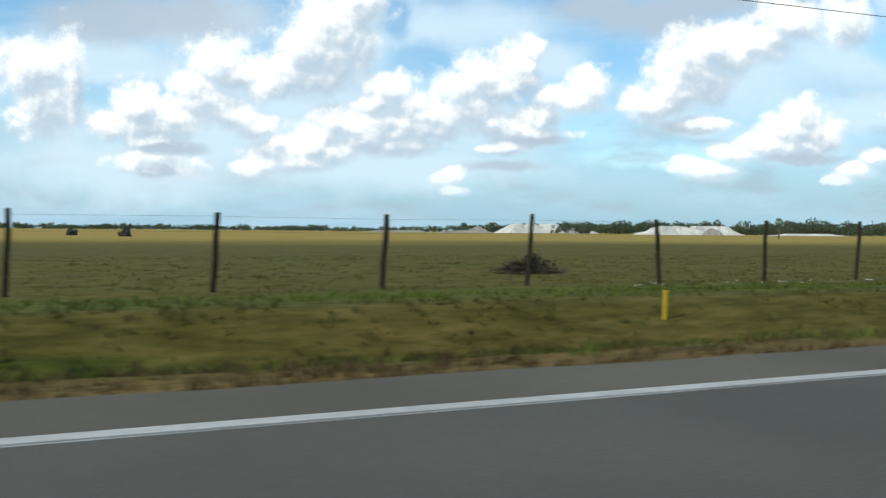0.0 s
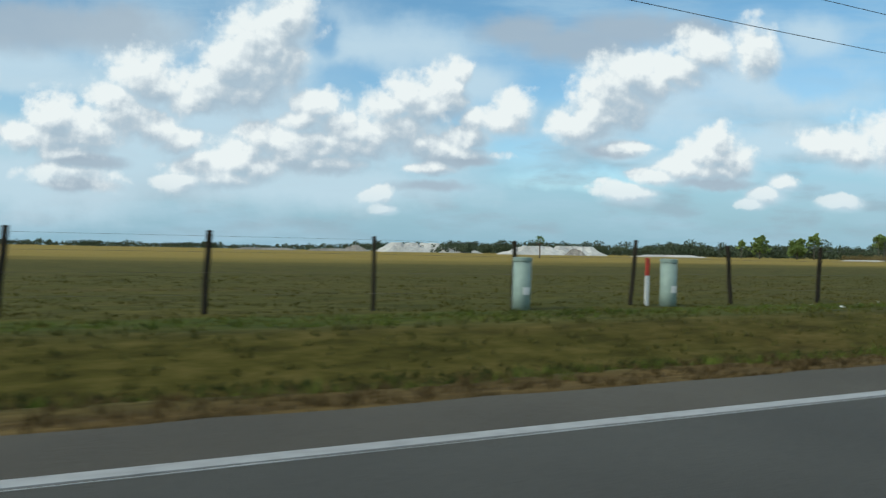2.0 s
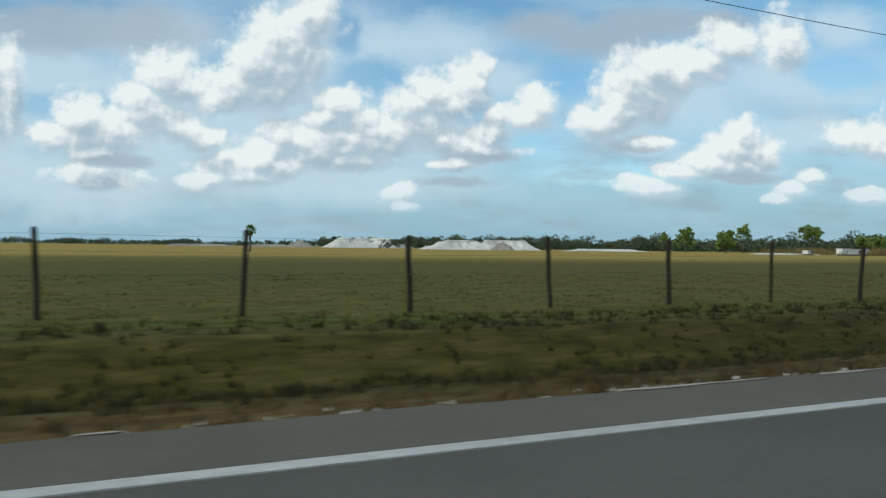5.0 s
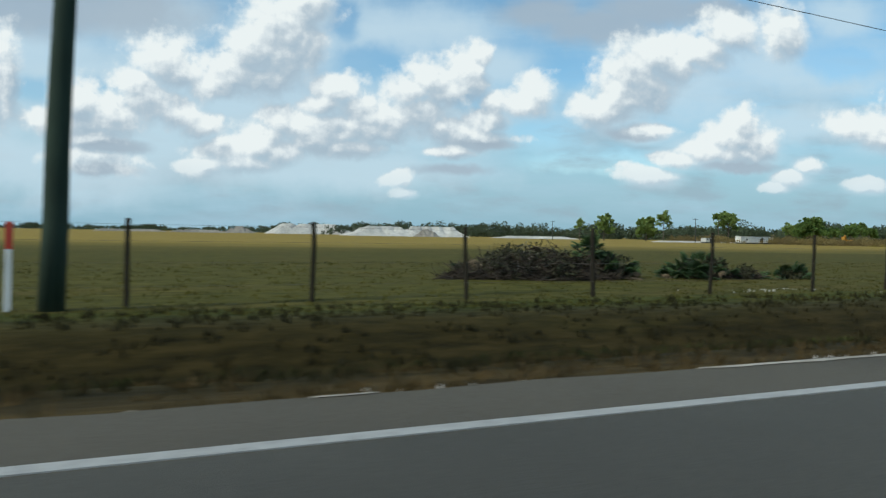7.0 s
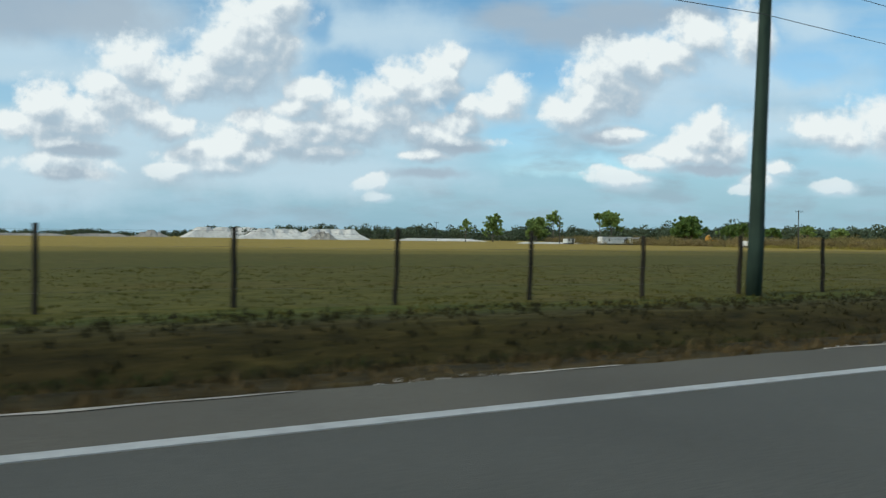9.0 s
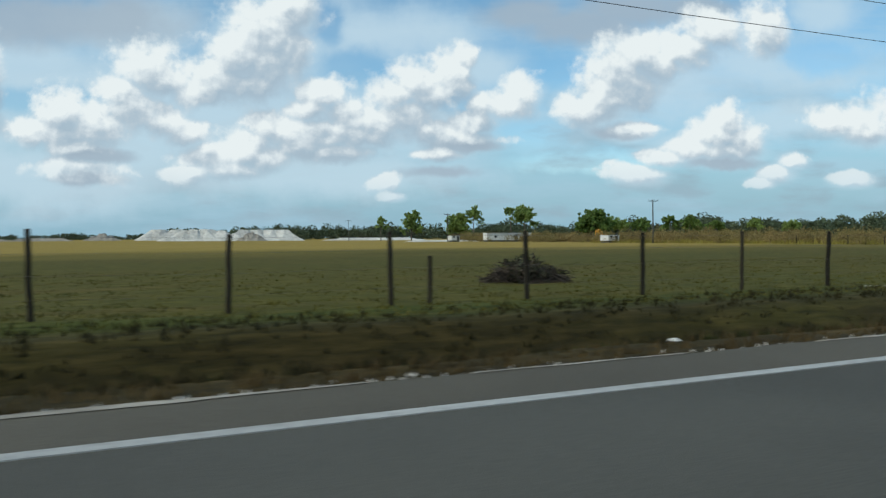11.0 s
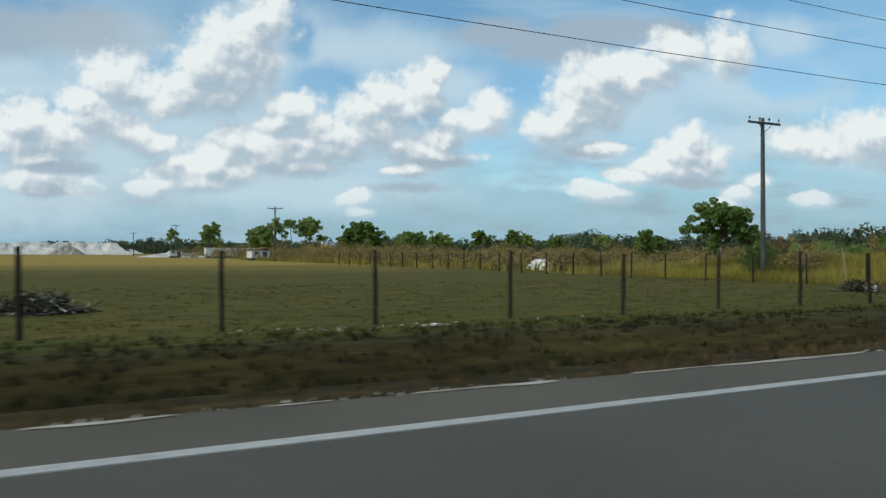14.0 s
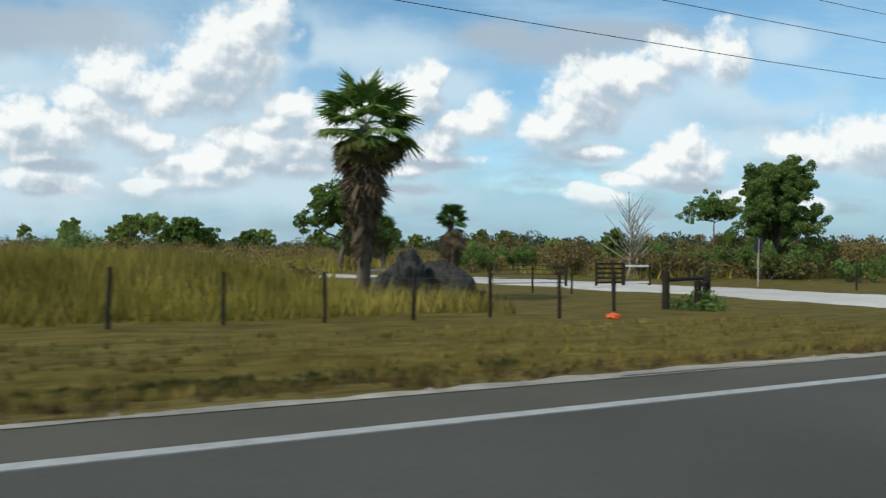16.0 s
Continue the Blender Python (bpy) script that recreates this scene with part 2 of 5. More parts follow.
bg_haze.inputs[0].default_value, bg_haze.inputs[1].default_value = (0.35, 0.58, 0.72, 1), 0.8
bg_veil.inputs[0].default_value, bg_veil.inputs[1].default_value = (0.66, 0.79, 0.88, 1), 0.92
bg_flat.inputs[0].default_value, bg_flat.inputs[1].default_value = (0.40, 0.50, 0.58, 1), 0.85
haze = math_node(wt, "MULTIPLY", step_node(wt, sep.outputs[2], 0.0, 0.24, 0.95, 0.1), math_node(wt, "MULTIPLY_ADD", gap, -0.6, 1.0))


def mix_shader(fac, a, b):
    n = wt.nodes.new("ShaderNodeMixShader")
    link(wt, fac, n.inputs[0])
    link(wt, a, n.inputs[1])
    link(wt, b, n.inputs[2])
    return n.outputs[0]


sky_all = mix_shader(haze, bg_sky.outputs[0], bg_haze.outputs[0])
sky_all = mix_shader(streak, sky_all, bg_streak.outputs[0])
sky_all = mix_shader(flat, sky_all, bg_flat.outputs[0])
sky_all = mix_shader(veil, sky_all, bg_veil.outputs[0])
sky_all = mix_shader(roof, sky_all, bg_roof.outputs[0])
sky_all = mix_shader(cover, sky_all, bg_cloud.outputs[0])
w_out = wt.nodes.new("ShaderNodeOutputWorld")
link(wt, sky_all, w_out.inputs[0])

sun = new("sun", store.lights.new("sun", "SUN"))
sun.data.energy, sun.data.angle, sun.data.color = 2.4, radians(0.55), (1.0, 0.92, 0.76)
sun_way = Vector((math.sin(SUN_AZ) * math.cos(SUN_EL), math.cos(SUN_AZ) * math.cos(SUN_EL), math.sin(SUN_EL)))
sun.matrix_world = look(sun_way * 60 + Vector((200, 0, 0)), Vector((200, 0, 0)))


# ---- materials ----
def surface(name, stops, scale, rough=0.9, bump=0.3, big=0.0, big_scale=0.2, stretch=(1, 1, 1), island=0.0, each=0.0, metal=0.0, through_light=0.0, world_space=False):
    """Noise-driven colour at two scales, with bump; island and each vary it by loose piece and by object."""
    m = store.materials.new(name)
    m.use_nodes = True
    t = m.node_tree
    b = t.nodes["Principled BSDF"]
    tc = t.nodes.new("ShaderNodeTexCoord").outputs["Object"]
    if world_space:
        tc = t.nodes.new("ShaderNodeNewGeometry").outputs["Position"]
    co = vec_node(t, "MULTIPLY", tc, stretch)
    n = noise_node(t, co, scale, 8.0, 0.6)
    col = ramp_node(t, n.outputs["Fac"], stops)
    value = None
    if big:
        n2 = noise_node(t, tc, big_scale, 4.0, 0.5)
        value = step_node(t, n2.outputs["Fac"], 0.3, 0.7, 1 - big, 1 + big)
    for amount, node, sock in ((island, "ShaderNodeNewGeometry", "Random Per Island"), (each, "ShaderNodeObjectInfo", "Random")):
        if amount:
            r = t.nodes.new(node).outputs[sock]
            v = math_node(t, "MULTIPLY_ADD", r, 2 * amount, 1 - amount)
            value = v if value is None else math_node(t, "MULTIPLY", value, v)
    if value is not None:
        hs = t.nodes.new("ShaderNodeHueSaturation")
        link(t, value, hs.inputs["Value"])
        link(t, col, hs.inputs["Color"])
        col = hs.outputs[0]
    link(t, col, b.inputs["Base Color"])
    b.inputs["Roughness"].default_value, b.inputs["Metallic"].default_value = rough, metal
    b.inputs["Specular IOR Level"].default_value = 0.25
    if through_light:
        tr = t.nodes.new("ShaderNodeBsdfTranslucent")
        link(t, col, tr.inputs[0])
        mx = t.nodes.new("ShaderNodeMixShader")
        mx.inputs[0].default_value = through_light
        link(t, b.outputs[0], mx.inputs[1])
        link(t, tr.outputs[0], mx.inputs[2])
        link(t, mx.outputs[0], t.nodes["Material Output"].inputs[0])
    if bump:
        bn = t.nodes.new("ShaderNodeBump")
        bn.inputs["Strength"].default_value, bn.inputs["Distance"].default_value = bump, 0.02
        link(t, n.outputs["Fac"], bn.inputs["Height"])
        link(t, bn.outputs[0], b.inputs["Normal"])
    return m


ASPHALT = surface("asphalt", [(0.3, (0.0568, 0.0557, 0.0477)), (0.7, (0.0812, 0.0785, 0.0667))], 60, 0.85, 0.5, 0.16, 0.25, (0.15, 1, 1), world_space=True)
SHOULDER = surface("shoulder_asphalt", [(0.3, (0.0701, 0.063, 0.0489)), (0.7, (0.0989, 0.0891, 0.0695))], 50, 0.9, 0.6, 0.14, 0.35, (0.3, 1, 1), world_space=True)
PAINT = surface("line_paint", [(0.25, (0.24, 0.24, 0.226)), (0.5, (0.35, 0.35, 0.336)), (0.8, (0.4, 0.4, 0.385))], 9, 0.6, 0.2, 0.08, 0.6, world_space=True)
POST_WOOD = surface("weathered_post_wood", [(0.2, (0.011, 0.00907, 0.00626)), (0.8, (0.0347, 0.0287, 0.0182))], 14, 0.9, 0.5, 0.2, 1.5, (1, 1, 0.12), each=0.3)
POLE_WOOD = surface("treated_pole_wood", [(0.2, (0.0126, 0.024, 0.018)), (0.8, (0.038, 0.062, 0.043))], 10, 0.85, 0.5, 0.2, 0.7, (1, 1, 0.06))
GREY_POLE = surface("grey_pole_wood", [(0.2, (0.042, 0.0455, 0.042)), (0.8, (0.105, 0.105, 0.0945))], 10, 0.85, 0.5, 0.2, 0.7, (1, 1, 0.06))
WIRE = surface("fence_wire", [(0.3, (0.10, 0.09, 0.08)), (0.7, (0.2, 0.18, 0.16))], 20, 0.6, 0, metal=0.6)
CABLE = surface("black_cable", [(0.3, (0.0525, 0.0525, 0.056)), (0.7, (0.105, 0.105, 0.112))], 20, 0.6, 0)
WHITE = surface("white_plastic", [(0.3, (0.68, 0.68, 0.66)), (0.75, (0.8, 0.8, 0.78))], 6, 0.5, 0.1, 0.1, 2.0)
RED = surface("red_plastic", [(0.3, (0.42, 0.045, 0.03)), (0.75, (0.55, 0.07, 0.045))], 6, 0.5, 0.1)
DARK_SIGN = surface("dark_sign_plate", [(0.3, (0.03, 0.03, 0.04)), (0.75, (0.06, 0.06, 0.075))], 5, 0.5, 0.05)
SIGN_RED = surface("faded_red_plate", [(0.3, (0.16, 0.04, 0.035)), (0.75, (0.22, 0.07, 0.06))], 5, 0.5, 0.05)
PED_GREEN = surface("pale_green_enamel", [(0.3, (0.22, 0.30, 0.26)), (0.75, (0.30, 0.38, 0.33))], 5, 0.5, 0.1, 0.12, 1.2)
YELLOW = surface("yellow_marker", [(0.3, (0.5, 0.33, 0.02)), (0.75, (0.62, 0.42, 0.03))], 6, 0.5, 0.1)
SAND = surface("white_limerock", [(0.25, (0.33, 0.315, 0.285)), (0.5, (0.5, 0.485, 0.445)), (0.8, (0.62, 0.605, 0.56))], 0.55, 0.95, 0.6, 0.15, 0.06)
GREY_SAND = surface("grey_spoil", [(0.25, (0.16, 0.144, 0.12)), (0.8, (0.336, 0.312, 0.272))], 0.6, 0.95, 0.6, 0.2, 0.08)
GRAVEL = surface("pale_shell_gravel", [(0.25, (0.4, 0.376, 0.336)), (0.7, (0.544, 0.52, 0.48))], 7, 0.95, 0.5, 0.12, 0.3, world_space=True)
EDGE_SAND = surface("washed_roadside_sand", [(0.25, (0.2, 0.175, 0.14)), (0.5, (0.31, 0.28, 0.235)), (0.75, (0.42, 0.39, 0.34))], 5, 0.95, 0.5, 0.2, 0.5, world_space=True)
BARK = surface("pine_bark", [(0.2, (0.06, 0.048, 0.038)), (0.8, (0.19, 0.155, 0.125))], 5, 0.95, 0.6, 0.2, 0.5, (1, 1, 0.3))
PALE_BARK = surface("pale_dead_wood", [(0.2, (0.2, 0.18, 0.155)), (0.8, (0.42, 0.39, 0.34))], 6, 0.9, 0.4, 0.2, 0.6, island=0.3)
LEAF = surface("broadleaf_foliage", [(0.25, (0.067, 0.121, 0.0335)), (0.75, (0.212, 0.305, 0.0725))], 0.9, 0.7, 0, island=0.4, through_light=0.4)
PINE_LEAF = surface("pine_foliage", [(0.25, (0.111, 0.177, 0.0502)), (0.75, (0.348, 0.439, 0.125))], 0.7, 0.7, 0, island=0.4, through_light=0.4)
FAR_LEAF = surface("far_woods_foliage", [(0.25, (0.0403, 0.0605, 0.0336)), (0.75, (0.0862, 0.11, 0.06))], 0.02, 0.8, 0, island=0.35, world_space=True)
SCRUB = surface("scrub_foliage", [(0.2, (0.091, 0.1, 0.0324)), (0.5, (0.223, 0.173, 0.0648)), (0.8, (0.345, 0.238, 0.0972))], 0.12, 0.85, 0, island=0.4, through_light=0.2, world_space=True)
FROND = surface("palm_frond_green", [(0.25, (0.0683, 0.146, 0.033)), (0.75, (0.208, 0.305, 0.0619))], 2.0, 0.5, 0, each=0.35, through_light=0.25)
DEAD_FROND = surface("dead_palm_frond", [(0.25, (0.0675, 0.0488, 0.03)), (0.75, (0.18, 0.139, 0.09))], 2.5, 0.85, 0, each=0.4, through_light=0.12)
PALMETTO = surface("palmetto_frond", [(0.25, (0.022, 0.052, 0.02)), (0.75, (0.07, 0.115, 0.04))], 2.0, 0.5, 0, each=0.35, through_light=0.2)
TWIG = surface("dead_brush_twigs", [(0.25, (0.0232, 0.0174, 0.0131)), (0.75, (0.0737, 0.058, 0.0444))], 2.5, 0.9, 0, island=0.45)
ROCK = surface("weathered_boulder", [(0.2, (0.0135, 0.0129, 0.0126)), (0.5, (0.042, 0.0405, 0.039)), (0.8, (0.09, 0.087, 0.081))], 3.2, 0.95, 1.0, 0.3, 0.9)
GRASS = surface("verge_grass", [(0.25, (0.045, 0.0717, 0.00944)), (0.5, (0.0847, 0.113, 0.0153)), (0.8, (0.144, 0.152, 0.0332))], 0.35, 0.8, 0, 0.2, 0.08, island=0.35, through_light=0.2, world_space=True)
DRY_GRASS = surface("dry_roadside_grass", [(0.25, (0.05, 0.034, 0.0115)), (0.5, (0.08, 0.054, 0.02)), (0.8, (0.118, 0.082, 0.032))], 0.5, 0.85, 0, 0.2, 0.1, island=0.35, through_light=0.15, world_space=True)
# Golden grass, its colour raised to paint the sun falling by the drive.
SUNLIT_GOLD_GRASS = surface("golden_verge_grass", [(0.25, (0.108, 0.0842, 0.0186)), (0.5, (0.196, 0.149, 0.0353)), (0.8, (0.314, 0.245, 0.0706))], 0.35, 0.85, 0, 0.2, 0.1, island=0.3, through_light=0.2, world_space=True)
TAN_SCRUB = surface("tan_dry_scrub", [(0.2, (0.09, 0.075, 0.028)), (0.5, (0.19, 0.145, 0.06)), (0.8, (0.28, 0.21, 0.09))], 0.12, 0.85, 0, island=0.4, through_light=0.25, world_space=True)
# Brown grass, darkened further to stand for a cloud's shadow.
SHADED_BROWN_GRASS = surface("brown_verge_grass", [(0.25, (0.0113, 0.012, 0.00308)), (0.5, (0.0237, 0.0215, 0.00581)), (0.8, (0.0465, 0.036, 0.0121))], 0.35, 0.8, 0, 0.2, 0.08, island=0.35, through_light=0.2, world_space=True)
# Sedge green, darkened so the ditch bottom's shade is in the colour.
SHADED_SEDGE = surface("dark_ditch_sedge", [(0.25, (0.0167, 0.0252, 0.00524)), (0.5, (0.0315, 0.0419, 0.0084)), (0.8, (0.0577, 0.065, 0.0148))], 0.35, 0.8, 0, 0.2, 0.08, island=0.35, through_light=0.15, world_space=True)
PASTURE = surface("pasture_grass", [(0.25, (0.0513, 0.0514, 0.00851)), (0.5, (0.0873, 0.08, 0.0153)), (0.8, (0.133, 0.112, 0.0272))], 0.35, 0.8, 0, 0.2, 0.08, island=0.3, through_light=0.25, world_space=True)
BANK_GRASS = surface("ditch_bank_grass", [(0.25, (0.0413, 0.0481, 0.00885)), (0.5, (0.0768, 0.0761, 0.0167)), (0.8, (0.122, 0.116, 0.0304))], 0.35, 0.8, 0, 0.2, 0.08, island=0.3, through_light=0.2, world_space=True)
TALL_GRASS = surface("tall_yellow_grass", [(0.25, (0.121, 0.123, 0.0187)), (0.5, (0.259, 0.22, 0.0418)), (0.8, (0.44, 0.347, 0.0968))], 0.13, 0.8, 0, 0.3, 0.16, island=0.35, through_light=0.3, world_space=True)
STEEL = surface("painted_steel", [(0.3, (0.62, 0.62, 0.6)), (0.75, (0.74, 0.74, 0.72))], 2, 0.5, 0.1, 0.1, 0.5)
MACHINE = surface("machine_yellow", [(0.3, (0.55, 0.24, 0.02)), (0.75, (0.68, 0.33, 0.03))], 2, 0.5, 0.1, 0.1, 0.5)
GLASS = surface("dark_window_glass", [(0.3, (0.02, 0.025, 0.03)), (0.75, (0.04, 0.05, 0.055))], 2, 0.15, 0)
RUBBER = surface("black_rubber", [(0.3, (0.015, 0.015, 0.015)), (0.75, (0.035, 0.035, 0.035))], 8, 0.8, 0.2)
LITTER = surface("pale_litter", [(0.3, (0.6, 0.6, 0.58)), (0.75, (0.78, 0.78, 0.76))], 8, 0.7, 0.2)
ORANGE = surface("orange_mesh", [(0.3, (0.6, 0.09, 0.02)), (0.75, (0.75, 0.14, 0.03))], 8, 0.7, 0.2)


# ---- making meshes ----
def mesh_object(name, verts, faces, material, parent=None, label="", smooth=False):
    me = store.meshes.new(name)
    me.from_pydata(verts, [], faces)
    me.materials.append(material)
    if smooth:
        me.polygons.foreach_set("use_smooth", [True] * len(me.polygons))
    me.update()
    ob = new(name, me)
    ob.parent = parent
    if label:
        tagged(ob, label)
    return ob


def part(name, bm, material, parent=None, label="", smooth=False):
    me = store.meshes.new(name)
    bm.to_mesh(me)
    bm.free()
    me.materials.append(material)
    if smooth:
        me.polygons.foreach_set("use_smooth", [True] * len(me.polygons))
    ob = new(name, me)
    ob.parent = parent
    if label:
        tagged(ob, label)
    return ob


def root(name, x, y, z, label, category, group="", rz=0.0, rx=0.0, ry=0.0):
    """An empty at a thing's foot that holds its parts."""
    ob = new(name)
    ob.empty_display_size = 0.2
    ob.matrix_basis = pose(x, y, z, rx, ry, rz)
    return tagged(ob, label, category, group)


def tube(bm, pts, radii, n=8, cap=True):
    """A tapered tube through points."""
    pts = [Vector(p) for p in pts]
    rings = []
    for i, p in enumerate(pts):
        way = (pts[min(i + 1, len(pts) - 1)] - pts[max(i - 1, 0)]).normalized()
        side = way.cross(Vector((0.31, 0.95, 0.07))).normalized()
        up = way.cross(side)
        rings.append([bm.verts.new(p + (side * math.cos(a) + up * math.sin(a)) * radii[i]) for a in (2 * math.pi * k / n for k in range(n))])
    for a, b in zip(rings, rings[1:]):
        for k in range(n):
            bm.faces.new((a[k], a[(k + 1) % n], b[(k + 1) % n], b[k]))
    if cap:
        bm.faces.new(rings[0][::-1])
        bm.faces.new(rings[-1])
    return bm


def box(bm, x0, y0, z0, x1, y1, z1, bevel=0.0):
    """A box between two corners, with a small bevel."""
    made = bmesh.ops.create_cube(bm, size=1.0)
    vs = made["verts"]
    bmesh.ops.scale(bm, vec=(x1 - x0, y1 - y0, z1 - z0), verts=vs)
    bmesh.ops.translate(bm, vec=((x0 + x1) / 2, (y0 + y1) / 2, (z0 + z1) / 2), verts=vs)
    if bevel:
        edges = list({e for v in vs for e in v.link_edges})
        bmesh.ops.bevel(bm, geom=edges, offset=bevel, segments=2, affect="EDGES", profile=0.6)
    return bm


def ease(a, b, v):
    s = min(1.0, max(0.0, (v - a) / (b - a)))
    return s * s * (3 - 2 * s)


# ---- ground ----
FENCE_Y = 14.15
ROAD_EDGE = 5.14


def land(x):
    """Height of the level land along the road."""
    return -0.08 - 0.0008 * min(max(x, -40.0), 440.0)


def ground_z(x, y):
    """Height of the ground: road bed, verge, ditch, far bank and field."""
    b = land(x)
    drive = ease(408, 414, x) * (1 - ease(431, 437, x))
    deep = -0.8 * (1 - drive) + (b + 0.08) * drive
    deep = deep * (1 - 0.45 * ease(384, 402, x)) + b * 0.45 * ease(384, 402, x)
    wave = 0.5 * noise.noise((x * 0.05, 3.3, 0))
    if y < -8.2:
        z = -0.06 + (b - 0.2) * ease(-8.2, -14, y) if y > -14 else b - 0.26
        return z
    if y < ROAD_EDGE - 0.25:
        return -0.3
    if y < 6.4:
        z = -0.045 - 0.09 * ease(ROAD_EDGE, 6.4, y)
    elif y < 9.4 + wave:
        z = -0.135 + (deep + 0.135) * ease(6.2, 9.4 + wave, y)
    elif y < 11.9:
        z = deep + (b - deep) * ease(9.4 + wave, 11.4, y)
    else:
        z = b
    rough = 0.035 * noise.noise((x * 0.35, y * 0.8, 0)) + 0.02 * noise.noise((x * 2.1, y * 2.1, 5))
    if y > 14:
        rough += 0.05 * noise.noise((x * 0.25, y * 0.25, 9)) * (1 if y < 120 else 0)
    amount = ease(5.3, 6.6, y) * (1.0 if y < 120 else 0.0)
    # the grassy mound by the drive
    if x > 378:
        z += 0.9 * ease(381, 388, x) * (1 - ease(399, 404, x)) * ease(16.5, 21, y) * (1 - ease(34, 44, y))
    return z + rough * amount


def spread(a, b, step):
    return [a + (b - a) * k / max(1, round((b - a) / step)) for k in range(max(1, round((b - a) / step)))]


def make_ground():
    xs = [-4200, -1500, -500, -160] + spread(-60, -14, 3) + spread(-14, 446, 0.75) + spread(446, 560, 3) + [560, 700, 1000, 1600, 2600, 4400]
    ys = [-3000, -700, -150, -50, -20, -14, -11, -8.2, -8.0, 4.9, 5.0] + spread(5.0, 15, 0.28)[1:] + spread(15, 30, 0.9) + spread(30, 70, 3) + spread(70, 160, 9) + [160, 200, 260, 340, 450, 600, 900, 1400, 2200, 3300, 4600]
    verts = [(x, y, ground_z(x, y)) for x in xs for y in ys]
    n = len(ys)
    faces = [(i * n + j, (i + 1) * n + j, (i + 1) * n + j + 1, i * n + j + 1) for i in range(len(xs) - 1) for j in range(n - 1)]
    ob = mesh_object("ground", verts, faces, GROUND, smooth=True)
    return tagged(ob, "rough roadside grass falling into a ditch, then flat pasture", "ground", kind="structure")


def ground_material():
    """Verge, ditch bank and pasture grass, in zones that follow the land, broken up by noise."""
    m = store.materials.new("ground_grass")
    m.use_nodes = True
    t = m.node_tree
    b = t.nodes["Principled BSDF"]
    pos = t.nodes.new("ShaderNodeNewGeometry").outputs["Position"]
    sp = t.nodes.new("ShaderNodeSeparateXYZ")
    link(t, pos, sp.inputs[0])
    fine = noise_node(t, vec_node(t, "MULTIPLY", pos, (0.3, 1.0, 1.0)), 3.6, 10.0, 0.65).outputs["Fac"]
    mid = noise_node(t, vec_node(t, "MULTIPLY", pos, (0.22, 1.0, 1.0)), 0.55, 6.0, 0.55).outputs["Fac"]
    wide = noise_node(t, vec_node(t, "MULTIPLY", pos, (0.4, 1.0, 1.0)), 0.045, 5.0, 0.5).outputs["Fac"]
    green = ramp_node(t, fine, [(0.3, (0.0216, 0.0288, 0.00495)), (0.5, (0.0522, 0.0585, 0.00882)), (0.72, (0.0963, 0.0864, 0.0212))])
    straw = ramp_node(t, fine, [(0.3, (0.0508, 0.0312, 0.00884)), (0.5, (0.102, 0.0665, 0.0202)), (0.72, (0.168, 0.115, 0.0403))])
    olive = ramp_node(t, fine, [(0.3, (0.0331, 0.0344, 0.00509)), (0.5, (0.0689, 0.064, 0.0106)), (0.72, (0.115, 0.1, 0.0212))])
    golden = ramp_node(t, fine, [(0.3, (0.0608, 0.0452, 0.00897)), (0.5, (0.115, 0.0874, 0.0191)), (0.72, (0.183, 0.142, 0.0406))])
    sunlit_gold = ramp_node(t, mid, [(0.25, (0.176, 0.132, 0.028)), (0.5, (0.248, 0.18, 0.04)), (0.75, (0.304, 0.224, 0.06))])
    y_soft = math_node(t, "ADD", sp.outputs[1], math_node(t, "MULTIPLY_ADD", mid, 3.4, -1.7))
    # dead grass along the shoulder, green in the ditch and on its bank, olive pasture past the fence
    c = mix_node(t, step_node(t, y_soft, 5.6, 7.4), straw, green)
    c = mix_node(t, step_node(t, y_soft, 12.0, 14.5), c, olive)
    # fresher strips beside the dead fringe and along the bank's crest, a browner far bank between them
    fresh = ramp_node(t, fine, [(0.3, (0.0298, 0.0467, 0.00637)), (0.5, (0.0595, 0.0782, 0.0102)), (0.72, (0.0978, 0.106, 0.0204))])
    near_strip = math_node(t, "MULTIPLY", step_node(t, y_soft, 6.4, 7.2), step_node(t, y_soft, 8.0, 8.8, 1.0, 0.0))
    crest = math_node(t, "MULTIPLY", step_node(t, y_soft, 11.6, 12.3), step_node(t, y_soft, 13.2, 14.0, 1.0, 0.0))
    c = mix_node(t, math_node(t, "MULTIPLY", math_node(t, "ADD", near_strip, crest), 0.7), c, fresh)
    far_bank = math_node(t, "MULTIPLY", step_node(t, y_soft, 9.2, 9.9), step_node(t, y_soft, 11.2, 12.0, 1.0, 0.0))
    c = mix_node(t, math_node(t, "MULTIPLY", far_bank, 0.35), c, straw)
    patch = step_node(t, mid, 0.48, 0.68)
    c = mix_node(t, math_node(t, "MULTIPLY", patch, 0.32), c, straw)
    patch2 = step_node(t, wide, 0.52, 0.66)
    c = mix_node(t, math_node(t, "MULTIPLY", patch2, 0.45), c, green)
    # long brown verge stretch between greener ends, darkened to paint cloud shadow
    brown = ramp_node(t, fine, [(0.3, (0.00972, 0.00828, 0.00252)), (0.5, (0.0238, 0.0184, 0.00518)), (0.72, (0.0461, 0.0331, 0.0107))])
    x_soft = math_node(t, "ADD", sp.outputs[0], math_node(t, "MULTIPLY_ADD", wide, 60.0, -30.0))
    shaded_span = math_node(t, "MULTIPLY", step_node(t, x_soft, 90, 150), step_node(t, sp.outputs[0], 380, 392, 1.0, 0.0))
